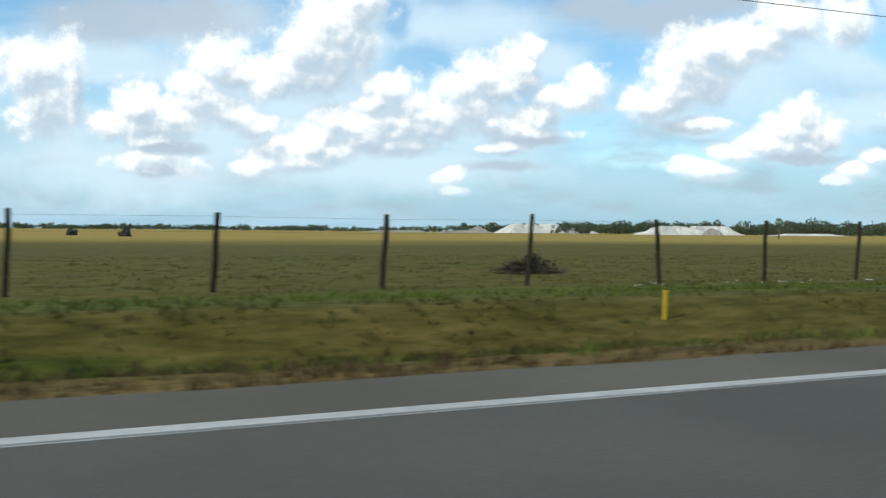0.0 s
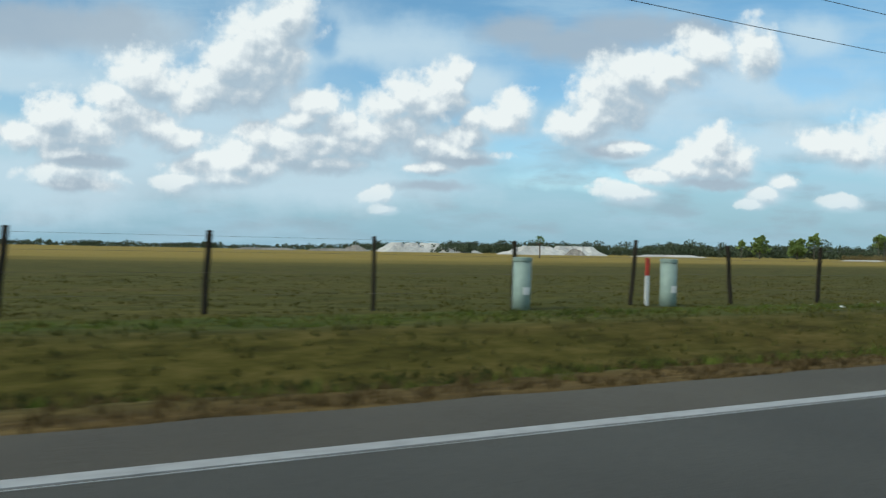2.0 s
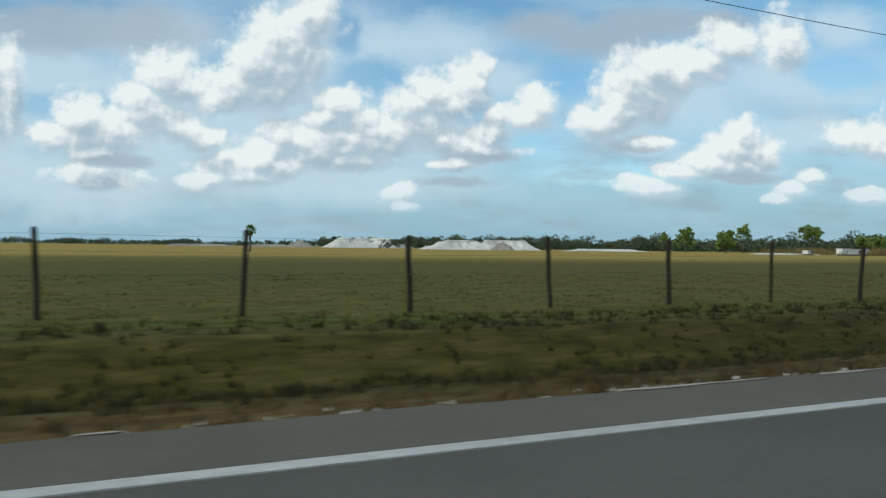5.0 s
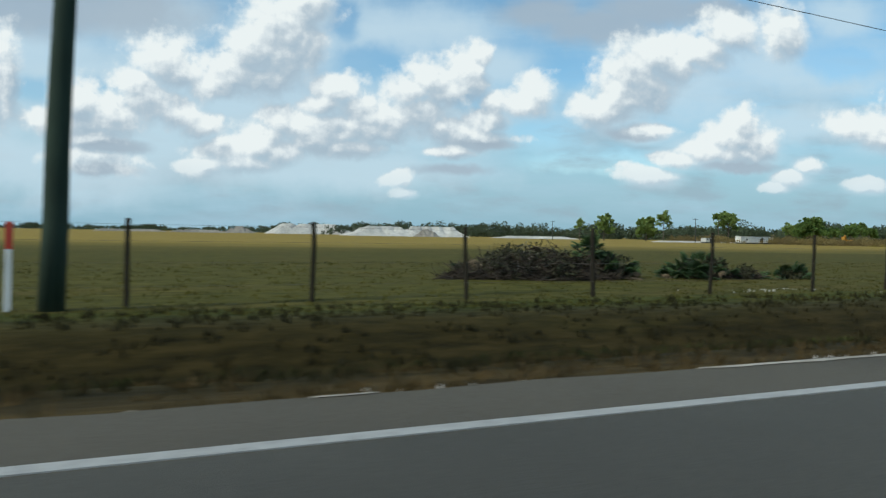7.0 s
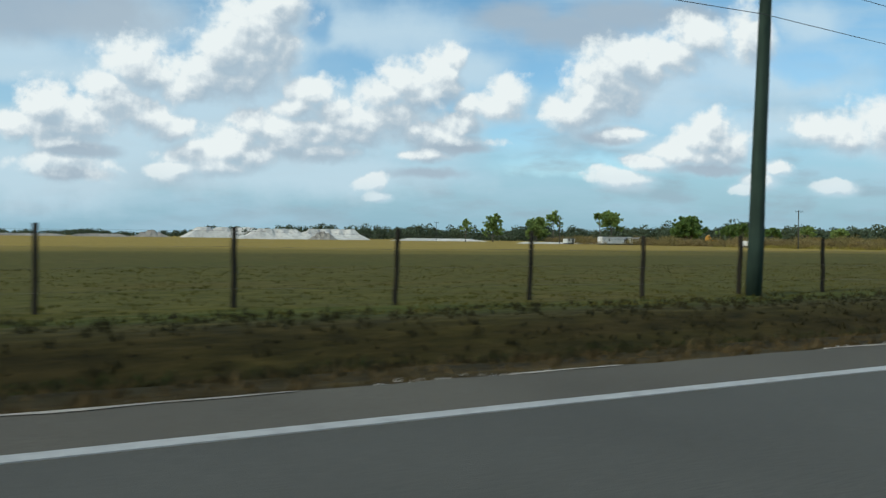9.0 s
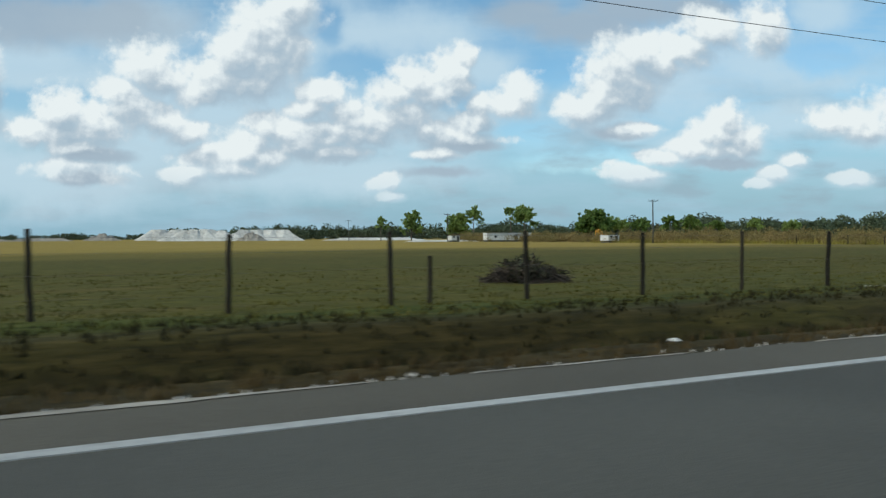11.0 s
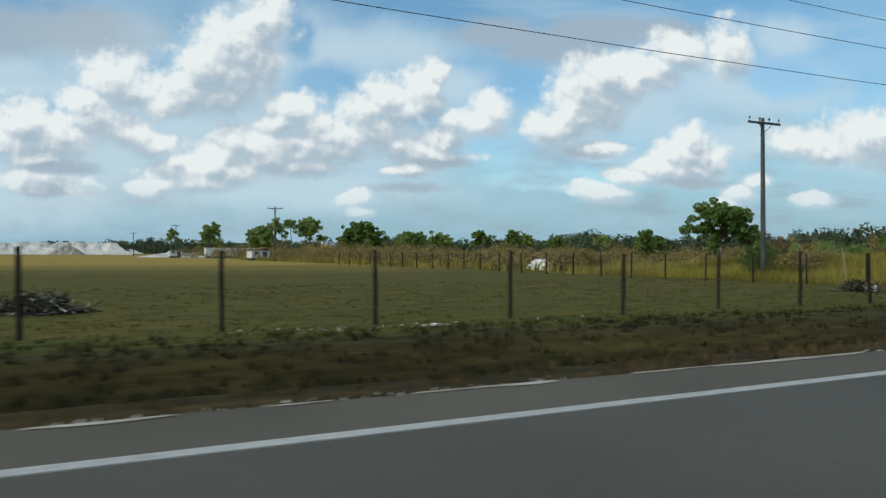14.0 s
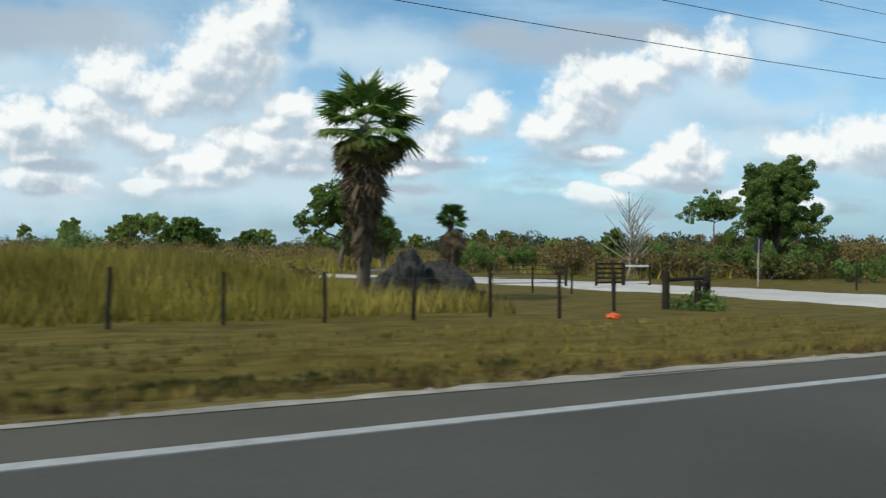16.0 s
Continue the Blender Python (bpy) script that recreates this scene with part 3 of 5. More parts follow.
    c = mix_node(t, math_node(t, "MULTIPLY", shaded_span, math_node(t, "MULTIPLY", step_node(t, y_soft, 10.5, 14.5, 1.0, 0.0), step_node(t, mid, 0.25, 0.6, 0.45, 0.95))), c, brown)
    # golden grass by the drive, brightened so that full sun is in its colour
    c = mix_node(t, math_node(t, "MULTIPLY", step_node(t, x_soft, 384, 400), step_node(t, mid, 0.2, 0.6, 0.5, 1.0)), c, golden)
    # far pasture: ripe, dry grass, its pale gold also painting sun past the cloud shadow
    y_far = math_node(t, "ADD", sp.outputs[1], math_node(t, "MULTIPLY_ADD", wide, 60.0, -30.0))
    c = mix_node(t, step_node(t, y_far, 48, 105), c, sunlit_gold)
    link(t, c, b.inputs["Base Color"])
    b.inputs["Roughness"].default_value = 0.95
    b.inputs["Specular IOR Level"].default_value = 0.1
    bn = t.nodes.new("ShaderNodeBump")
    bn.inputs["Strength"].default_value, bn.inputs["Distance"].default_value = 0.55, 0.06
    link(t, fine, bn.inputs["Height"])
    link(t, bn.outputs[0], b.inputs["Normal"])
    return m


GROUND = ground_material()
make_ground()


def strip(name, y0, y1, z, thick, material, label, category, x0=-400.0, x1=900.0, edge=0.0, parent=None, mid=(-60, 470)):
    """A long flat slab along the road; edge frays its far side."""
    xs = [x0] + spread(mid[0], mid[1], 0.5 if edge else 10.0) + [x1]
    verts, faces = [], []
    for x in xs:
        e = edge * (noise.noise((x * 0.9, 1.7, 0)) + 0.6 * noise.noise((x * 3.1, 7.7, 0)))
        verts += [(x, y0, z), (x, y1 + e, z), (x, y1 + e + 0.02, z - thick), (x, y0, z - thick)]
    for i in range(len(xs) - 1):
        a, b = 4 * i, 4 * i + 4
        faces += [(a, b, b + 1, a + 1), (a + 1, b + 1, b + 2, a + 2), (a, a + 3, b + 3, b)]
    ob = mesh_object(name, verts, faces, material, parent)
    return tagged(ob, label, category, kind="structure")


strip("road", -8.0, 4.0, 0.0, 0.25, ASPHALT, "grey worn asphalt two-lane road", "road")
strip("road_shoulder", 4.0, ROAD_EDGE, -0.004, 0.25, SHOULDER, "brownish-grey asphalt shoulder with a ragged edge", "road shoulder", edge=0.07)
strip("edge_line", 4.03, 4.165, 0.004, 0.008, PAINT, "solid white painted road edge line, slightly worn", "road line")
strip("edge_line_ghost", 3.985, 4.0, 0.003, 0.006, PAINT, "thin remnant of an older white line beside the new one", "road line", -60.0, 122.0, 0.012, None, (-55, 120))
strip("edge_line_near", -6.6, -6.45, 0.004, 0.008, PAINT, "solid white painted road edge line on the near side", "road line")


# ---- grass ----
def blades(name, spots, heights, material, label, per=6, width=0.02, splay=0.5, seed=1, spread_r=0.05):
    """Tufts of thin blades, joined: spots is (n, 3)."""
    rng = np.random.default_rng(seed)
    n = len(spots) * per
    base = np.repeat(spots, per, axis=0) + np.c_[rng.normal(0, spread_r, (n, 2)), np.zeros(n)]
    h = np.repeat(heights, per) * rng.uniform(0.55, 1.1, n)
    a = rng.uniform(0, 2 * np.pi, n)
    w = width * rng.uniform(0.6, 1.4, n)
    side = np.c_[np.cos(a), np.sin(a), np.zeros(n)] * w[:, None]
    b = rng.uniform(0, 2 * np.pi, n)
    lean = np.c_[np.cos(b), np.sin(b), np.zeros(n)] * (h * splay * rng.uniform(0.2, 1, n))[:, None]
    base[:, 2] -= 0.01
    tip = base + lean + np.c_[np.zeros((n, 2)), h]
    co = np.stack([base - side, base + side, tip], axis=1).reshape(-1, 3)
    me = store.meshes.new(name)
    me.vertices.add(3 * n)
    me.vertices.foreach_set("co", co.ravel())
    me.loops.add(3 * n)
    me.loops.foreach_set("vertex_index", np.arange(3 * n, dtype=np.int32))
    me.polygons.add(n)
    me.polygons.foreach_set("loop_start", np.arange(0, 3 * n, 3, dtype=np.int32))
    me.update()
    me.validate()
    me.materials.append(material)
    return tagged(new(name, me), label, "grass", kind="stuff")


def scatter(count, x0, x1, y0, y1, seed, power=1.0, keep=None):
    rng = np.random.default_rng(seed)
    pts = []
    xs, ys = rng.uniform(x0, x1, count), y0 + (y1 - y0) * rng.uniform(0, 1, count) ** power
    for x, y in zip(xs, ys):
        if keep is None or keep(x, y):
            pts.append((x, y, ground_z(x, y)))
    return np.array(pts)


def on_verge(x, y):
    return not (412 < x < 433 and y < 60) and (noise.noise((x * 0.12, y * 0.6, 2)) > -0.4 or (int(x * 7) % 3 == 0))


def make_grass():
    rng = np.random.default_rng(5)
    s = scatter(16000, -12, 446, 5.22, 6.9, 11, 1.2, lambda x, y: on_verge(x, y) and not (x > 394 and y < 5.75 + 0.3 * noise.noise((x * 0.8, 0, 5))))
    blades("dry_roadside_grass", s, rng.uniform(0.05, 0.15, len(s)), DRY_GRASS, "short dead brown grass fringing the asphalt shoulder", 6, 0.012, 0.8, 2)
    s = scatter(36000, -12, 446, 6.2, 13.2, 12, 1.0, on_verge)
    on_bank = np.array([9.6 < y + 0.9 * noise.noise((x * 0.09, y * 0.3, 6)) < 11.9 and x < 118 + 20 * noise.noise((x * 0.05, 0, 3)) for x, y, z in s])
    blades("bank_grass", s[on_bank], rng.uniform(0.05, 0.15, on_bank.sum()), BANK_GRASS, "straw-brown and olive grass on the far ditch bank", 7, 0.015, 0.7, 17)
    s = s[~on_bank]
    # Middle stretch: brown blades whose dark colour also paints cloud shadow.
    shaded_brown = np.array([90 < x + 14 * noise.noise((x * 0.04, y * 0.2, 1)) < 382 for x, y, z in s])
    # Gold blades by the drive carry a brighter, sunlit colour.
    for name, rows, mat, text, seed in (("verge_grass", s[~shaded_brown & (s[:, 0] < 386)], GRASS, "rough green and straw-coloured grass on the ditch banks", 3), ("golden_grass", s[s[:, 0] > 386], SUNLIT_GOLD_GRASS, "short golden grass on the verge by the drive, brightened as in full sun", 10), ("browned_grass", s[shaded_brown], SHADED_BROWN_GRASS, "rough brownish-green grass on the ditch banks, darkened as under a cloud", 8)):
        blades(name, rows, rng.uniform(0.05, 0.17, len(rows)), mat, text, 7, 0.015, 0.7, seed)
    # Rank grass whose dark blades also paint the shadow band in the ditch.
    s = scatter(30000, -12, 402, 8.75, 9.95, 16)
    blades("ditch_sedge", s, rng.uniform(0.05, 0.15, len(s)), SHADED_SEDGE, "rank grass along the bottom of the ditch, coloured dark for the shade there", 7, 0.014, 0.5, 9)
    s = scatter(40000, -12, 384, 12.4, 34, 13, 1.7)
    blades("pasture_grass", s, rng.uniform(0.03, 0.085, len(s)), PASTURE, "short olive pasture grass past the fence", 6, 0.02, 0.9, 4, 0.1)
    s = scatter(11000, 380.5, 412, 15.2, 46, 14, 1.1, lambda x, y: y > 16.5 + 1.2 * noise.noise((x * 0.4, 0, 0)) and x < 408 - 0.1 * y)
    blades("tall_yellow_grass", s, rng.uniform(0.35, 0.85, len(s)), TALL_GRASS, "tall yellow-green grass thick over a low mound", 9, 0.02, 0.55, 6, 0.12)
    s = scatter(9000, 380, 520, 40, 150, 15, 1.0, lambda x, y: not (410 < x < 432 and y < 60))
    blades("scrubland_grass", s, rng.uniform(0.5, 1.2, len(s)), TALL_GRASS, "tall dry yellow grass among the scrub", 6, 0.06, 0.5, 7, 0.3)


make_grass()


# ---- fences, poles, lines ----
def post_mesh(name, r, h, seed):
    """A slightly crooked round post with a chamfered head."""
    rng = random.Random(seed)
    bm = bmesh.new()
    pts, rad = [], []
    for k in range(5):
        s = k / 4
        pts.append((rng.uniform(-0.012, 0.012) * (k > 0), rng.uniform(-0.012, 0.012) * (k > 0), -0.25 + s * (h + 0.25)))
        rad.append(r * (0.86 - 0.08 * s))
    pts.append((pts[-1][0], pts[-1][1], h + 0.015))
    rad.append(r * 0.56)
    tube(bm, pts, rad, 9)
    me = store.meshes.new(name)
    bm.to_mesh(me)
    bm.free()
    me.materials.append(POST_WOOD)
    return me


POSTS = [post_mesh("post", 0.052 + 0.004 * k, 1.46 + 0.03 * (k % 3), k) for k in range(5)]
SHORT_POSTS = [post_mesh("post", 0.05 + 0.004 * k, 1.06 + 0.04 * k, 20 + k) for k in range(3)]


def wire(name, pts, r, material, parent):
    bm = bmesh.new()
    tube(bm, pts, [r] * len(pts), 4)
    return part(name, bm, material, parent)


def fence(name, spots, meshes, wires, label, lean=0.0, seed=0, post_label=""):
    """Posts along a line of spots (x, y), with strands of wire between them."""
    rng = random.Random(seed)
    x0, y0 = spots[0]
    top = root(name, x0, y0, 0, label, "fence")
    back = Matrix.Translation((-x0, -y0, 0))
    heads = []
    for x, y in spots:
        z = ground_z(x, y) - 0.01
        ob = new("post", rng.choice(meshes))
        ob.parent = top
        tilt = lean(x) if callable(lean) else lean
        ob.matrix_basis = back @ pose(x, y, z, rng.uniform(-1.2, 1.2), tilt + rng.uniform(-0.8, 0.8), rng.uniform(0, 360))
        heads.append((x - x0, y - y0, z, tilt))
    for h in wires:
        wire("wire", [(x + h * math.tan(radians(t)), y - 0.055, z + h) for x, y, z, t in heads], 0.002, WIRE, top)
    return top


# posts set a little off the even spacing
OFF = {0: -0.14, 4: 0.16, 6: -0.22, 9: -0.18, 12: 0.13, 13: 0.21, 48: 0.1, 49: -0.11, 50: -0.15, 58: -0.09, 59: 0.09, 60: 0.35, 108: 0.13, 109: 0.17, 115: -0.1, 116: -0.17, 117: -0.36}
fence("pasture_fence", [(3.2 * k + OFF.get(k, 0.0), FENCE_Y - 0.0007 * (3.2 * k - 200)) for k in range(-4, 118)], POSTS, (0.35, 0.75, 1.12, 1.4), "long wire fence on dark weathered wooden posts along the pasture",
      lambda x: 3.2 - 2.6 * ease(60, 300, x), 3)
fence("cross_fence", [(378.3 + 0.15 * math.sin(k), 18.0 + 3.0 * k) for k in range(24)], POSTS, (0.4, 0.8, 1.2), "wire fence on wooden posts running away from the road", 0.3, 4)
fence("low_fence", [(383.7 + 2.11 * k, 14.9 + 0.045 * k + 0.06 * math.sin(k * 2.0)) for k in range(11)] + [(406.2, 14.55), (409.2, 16.1)], SHORT_POSTS, (0.35, 0.7, 0.95), "low wire fence on short weathered posts before the tall grass", 0.6, 5)
fence("drive_side_fence", [(410.9, 25.3), (412.7, 25.0), (414.4, 24.7), (416.2, 24.3)], SHORT_POSTS, (0.5, 0.9), "short row of wooden posts beside the shell drive", 0.0, 8)
fence("far_drive_fence", [(431.0 + 3.4 * k, 23.5 - 0.1 * k) for k in range(10)], SHORT_POSTS, (0.5, 0.9), "low wire fence on pale posts beside the shell drive", 0.0, 6)


def odd_post(x, y, h, lean, label):
    """A single short post standing by itself."""
    top = root("short_post", x, y, ground_z(x, y) - 0.02, label, "post", ry=lean)
    bm = bmesh.new()
    tube(bm, [(0, 0, -0.2), (0.01, 0, h * 0.5), (0, 0, h), (0, 0, h + 0.012)], [0.05, 0.048, 0.045, 0.03], 9)
    part("shaft", bm, POST_WOOD, top)
    return top


odd_post(279.3, 14.2, 1.02, 0.5, "short dark wooden post beside the fence")
odd_post(378.7, 15.3, 1.5, -0.5, "stout wooden post standing behind the corner brace")
odd_post(375.3, 16.6, 0.6, -1.0, "short stub of a wooden post in the pasture")


def h_brace(x, y, length, h, label, rz=0.0, rail=0.85):
    top = root("fence_brace", x, y, ground_z(x, y) - 0.02, label, "fence brace", rz=rz)
    for k, s in enumerate((0.0, length)):
        bm = bmesh.new()
        tube(bm, [(s, 0, -0.3), (s + 0.01, 0, h * 0.5), (s, 0, h), (s, 0, h + 0.02)], [0.115, 0.11, 0.105, 0.07], 10)
        part("post", bm, POST_WOOD, top, smooth=False)
    bm = bmesh.new()
    tube(bm, [(0.08, 0, rail), (length * 0.5, 0.01, rail + 0.015), (length - 0.08, 0, rail + 0.03)], [0.06, 0.058, 0.06], 8)
    part("rail", bm, POST_WOOD, top, "dark horizontal brace rail")
    return top


h_brace(377.45, 13.95, 2.1, 1.52, "heavy dark timber corner brace of two posts and a rail")
h_brace(411.3, 16.3, 2.5, 1.12, "low weathered timber brace by the drive", 16.0, 0.86)
h_brace(411.95, 15.7, 1.9, 0.86, "low weathered timber brace with weeds at its foot", 36.0, 0.72)


def utility_pole(x, y, h, material, label, arm=0.0, arm_z=0.0, r0=0.19, lean=0.0, rz=0.0, pins=3):
    z = ground_z(x, y)
    top = root("utility_pole", x, y, z - 0.05, label, "utility pole", "poles along the road" if abs(y - 13.6) < 1 else "poles along the cross fence", rz, ry=lean)
    bm = bmesh.new()
    n = 7
    tube(bm, [(0.012 * math.sin(k * 2.0), 0.01 * math.cos(k * 1.7), h * k / n) for k in range(n + 1)], [r0 * (1 - 0.33 * k / n) for k in range(n + 1)], 14)
    part("shaft", bm, material, top, smooth=True)
    if arm:
        bm = bmesh.new()
        box(bm, -arm / 2, -0.16, arm_z - 0.06, arm / 2, -0.07, arm_z + 0.06, 0.012)
        part("crossarm", bm, material, top)
        for s in (-1, 1):
            bm = bmesh.new()
            tube(bm, [(s * 0.55, -0.18, arm_z - 0.05), (0, -0.15, arm_z - 0.5)], [0.018, 0.018], 6)
            part("brace", bm, material, top)
        for k in range(pins):
            px = -arm / 2 + 0.1 + (arm - 0.2) * (k / (pins - 1)) ** (1.0 if pins > 3 else 1.35)
            bm = bmesh.new()
            tube(bm, [(px, -0.115, arm_z + 0.05), (px, -0.115, arm_z + 0.16), (px, -0.115, arm_z + 0.18), (px, -0.115, arm_z + 0.28), (px, -0.115, arm_z + 0.3)], [0.014, 0.014, 0.045, 0.05, 0.025], 8)
            part("insulator", bm, GREY_POLE, top)
    return top


LINE_POLES = [(-27.6, 13.7), (39.9, 13.7), (107.4, 13.7), (174.9, 13.7), (240.05, 13.7), (305.2, 13.7), (372.4, 13.35), (437.6, 13.3)]
for k, (px, py) in enumerate(LINE_POLES):
    last = k == 6
    utility_pole(px, py, 8.4 if last else 9.2, POLE_WOOD, "tall dark green-brown wooden utility pole" + (" with a crossarm" if last else " beside the fence"), 2.3 if last else 0.0, 8.05, 0.2, 1.9 if k < 6 else 1.3, -20 if last else 0)
for k in range(4):
    utility_pole(381.65 - 0.9 * k, 29.1 + 95.0 * k, 9.05, GREY_POLE, "grey wooden power pole with a crossarm carrying pins", 2.55, 8.75, 0.15, -0.5, 0, 4)


CLAMP_Z = (6.3, 7.1, 7.28, 7.05, 6.75, 6.67, 6.0, 7.1)


def cable(lift, sag, dy, r=0.009):
    pts = []
    ends = [(-95.0, 13.7, 6.4 + lift)] + [(x, y, z + lift) for (x, y), z in zip(LINE_POLES, CLAMP_Z)] + [(503.0, 13.3, 6.6 + lift)]
    for (x0, y0, z0), (x1, y1, z1) in zip(ends, ends[1:]):
        for k in range(10):
            s = k / 10
            pts.append((x0 + (x1 - x0) * s, y0 + (y1 - y0) * s + dy, z0 + (z1 - z0) * s - 4 * sag * s * (1 - s)))
    bm = bmesh.new()
    tube(bm, pts, [r] * len(pts), 5)
    return tagged(part("power_line", bm, CABLE), "thin black overhead line slung from pole to pole", "power line", "overhead lines")


cable(0.0, 0.55, -0.2)
cable(1.04, 0.55, -0.2)
cable(1.83, 0.52, -0.2, 0.008)


# ---- roadside markers ----
def signed_marker(x, y, plate, label, lean=0.0):
    z = ground_z(x, y)
    top = root("utility_marker", x, y, z - 0.02, label, "marker", "pipeline markers", ry=lean)
    bm = bmesh.new()
    tube(bm, [(0, 0, -0.2), (0, 0, 1.25)], [0.05, 0.05], 12)
    part("post", bm, WHITE, top, "white round plastic post", smooth=True)
    bm = bmesh.new()
    box(bm, -0.16, -0.075, 1.22, 0.16, -0.055, 1.66, 0.006)
    sign = part("sign_plate", bm, plate, top, "dark sign plate")
    for k in range(3):
        bm = bmesh.new()
        box(bm, -0.11, -0.079, 1.32 + 0.1 * k, 0.11 - 0.04 * (k == 1), -0.0765, 1.345 + 0.1 * k)
        part("print_bar", bm, GREY_POLE, sign)
    bm = bmesh.new()
    tube(bm, [(0, 0, 1.25), (0, 0, 1.72), (0, 0, 2.02)], [0.045, 0.042, 0.03], 10)
    part("mast", bm, WHITE, top, smooth=True)
    bm = bmesh.new()
    box(bm, -0.1, -0.05, 1.76, 0.1, 0.05, 1.83, 0.008)
    part("collar", bm, DARK_SIGN, top)
    return top


signed_marker(34.98, 13.5, DARK_SIGN, "white pipeline marker post with a dark sign plate", 2.0)
signed_marker(156.1, 13.3, SIGN_RED, "white pipeline marker post with a faded dark red plate", 1.0)
signed_marker(334.45, 13.7, SIGN_RED, "white pipeline marker post with a dark red plate", 1.0)


def red_marker(x, y, h, red, label, lean=0.0):
    z = ground_z(x, y)
    top = root("cable_marker", x, y, z - 0.02, label, "marker", "cable markers", ry=lean)
    bm = bmesh.new()
    box(bm, -0.05, -0.02, -0.2, 0.05, 0.02, h - red, 0.008)
    part("post", bm, WHITE, top, "flat white plastic post")
    bm = bmesh.new()
    box(bm, -0.052, -0.022, h - red, 0.052, 0.022, h, 0.01)
    part("cap", bm, RED, top, "faded red marker cap")
    return top


red_marker(40.83, 13.78, 1.4, 0.4, "leaning white cable marker with a red top", 9.5)
red_marker(64.44, 14.2, 1.14, 0.42, "white cable marker with a red top beside a pedestal", 1.0)
red_marker(174.3, 13.7, 1.4, 0.42, "white cable marker with a red top beside a pole", 1.0)
red_marker(304.6, 13.66, 1.42, 0.42, "white cable marker with a red top beside a pole", 0.5)
red_marker(306.88, 13.7, 1.45, 0.62, "white cable marker with a long red top", 0.5)


def pedestal(x, y, h, r, label):
    z = ground_z(x, y)
    top = root("cable_pedestal", x, y, z - 0.03, label, "pedestal", "cable pedestals", ry=1.0)
    bm = bmesh.new()
    tube(bm, [(0, 0, 0), (0, 0, 0.35), (0, 0, h - 0.06)], [r * 1.04, r, r], 18)
    part("body", bm, PED_GREEN, top, smooth=True)
    bm = bmesh.new()
    tube(bm, [(0, 0, h - 0.09), (0, 0, h - 0.01), (0, 0, h)], [r * 1.08, r * 1.08, r * 0.9], 18)
    part("lid", bm, PED_GREEN, top, "domed lid")
    bm = bmesh.new()
    box(bm, -0.07, -r - 0.012, 0.36, 0.07, -r + 0.01, 0.52, 0.005)
    part("notice_plate", bm, WHITE, top, "small pale notice plate")
    return top


pedestal(60.85, 14.0, 1.15, 0.19, "pale green round cable pedestal standing by the fence")
pedestal(64.91, 14.0, 1.15, 0.19, "pale green round cable pedestal standing by a red-topped marker")
pedestal(305.68, 14.05, 1.1, 0.17, "grey-green cable pedestal standing behind a pole")

yellow = root("gas_marker", 10.3, 10.55, ground_z(10.3, 10.55) - 0.02, "short yellow marker stake in the ditch grass", "marker", ry=2)
_bm = bmesh.new()
box(_bm, -0.036, -0.018, -0.15, 0.036, 0.018, 0.5, 0.008)
part("stake", _bm, YELLOW, yellow)
_bm = bmesh.new()
box(_bm, -0.04, -0.022, 0.43, 0.04, 0.022, 0.51, 0.008)
part("cap", _bm, YELLOW, yellow)


# ---- fronds, bushes, brush ----
OLD_FROND = surface("yellowing_palm_frond", [(0.25, (0.08, 0.085, 0.02)), (0.75, (0.2, 0.17, 0.05))], 2.0, 0.6, 0, each=0.35, through_light=0.25)

def frond_mesh(name, material, stem, size, count, droop, fan, seed):
    """A fan leaf: a stalk and pleated blades round its end."""
    rng = random.Random(seed)
    v = [(stem, 0, 0), (0, -0.014, 0), (0, 0.014, 0), (stem * 0.6, 0, 0.025)]
    f = [(1, 3, 0), (2, 0, 3), (1, 2, 3)]
    for k in range(count):
        a = radians(-fan + 2 * fan * k / (count - 1) + rng.uniform(-3, 3))
        r = size * (0.72 + 0.28 * math.cos(a * 0.6)) * rng.uniform(0.85, 1.08)
        c, s = math.cos(a), math.sin(a)
        w = size * 1.1 * radians(2 * fan) / count * 0.3
        mid, end = 0.55 * r, r
        z1, z2 = 0.03 * size - droop * 0.18 * size, -droop * size * rng.uniform(0.4, 0.75)
        nx, ny = -s * w, c * w
        i = len(v)
        v.extend([(stem + c * mid + nx, s * mid + ny, z1 - 0.02), (stem + c * mid, s * mid, z1 + 0.03), (stem + c * mid - nx, s * mid - ny, z1 - 0.02), (stem + c * end * 0.94, s * end * 0.94, z2)])
        f.extend([(0, i, i + 1), (0, i + 1, i + 2), (i, i + 3, i + 1), (i + 1, i + 3, i + 2)])
    me = store.meshes.new(name)
    me.from_pydata(v, [], f)
    me.materials.append(material)
    return me


PALMETTO_FRONDS = [frond_mesh("frond", PALMETTO, 0.5, 0.46, 17, 0.25, 100, k) for k in range(3)]
DEAD_PALMETTO = [frond_mesh("dead_frond", DEAD_FROND, 0.4, 0.42, 11, 0.8, 80, 10 + k) for k in range(3)]
PALM_FRONDS = [frond_mesh("frond", FROND, 0.85, 0.78, 22, 0.55, 112, 20 + k) for k in range(3)]
OLD_FRONDS = [frond_mesh("frond", OLD_FROND, 0.8, 0.72, 18, 0.8, 95, 25 + k) for k in range(2)]
SKIRT_FRONDS = [frond_mesh("dead_frond", DEAD_FROND, 0.35, 0.8, 12, 0.15, 42, 30 + k) for k in range(3)]
SMALL_FRONDS = [frond_mesh("frond", FROND, 0.26, 0.36, 18, 0.4, 115, 40 + k) for k in range(2)]


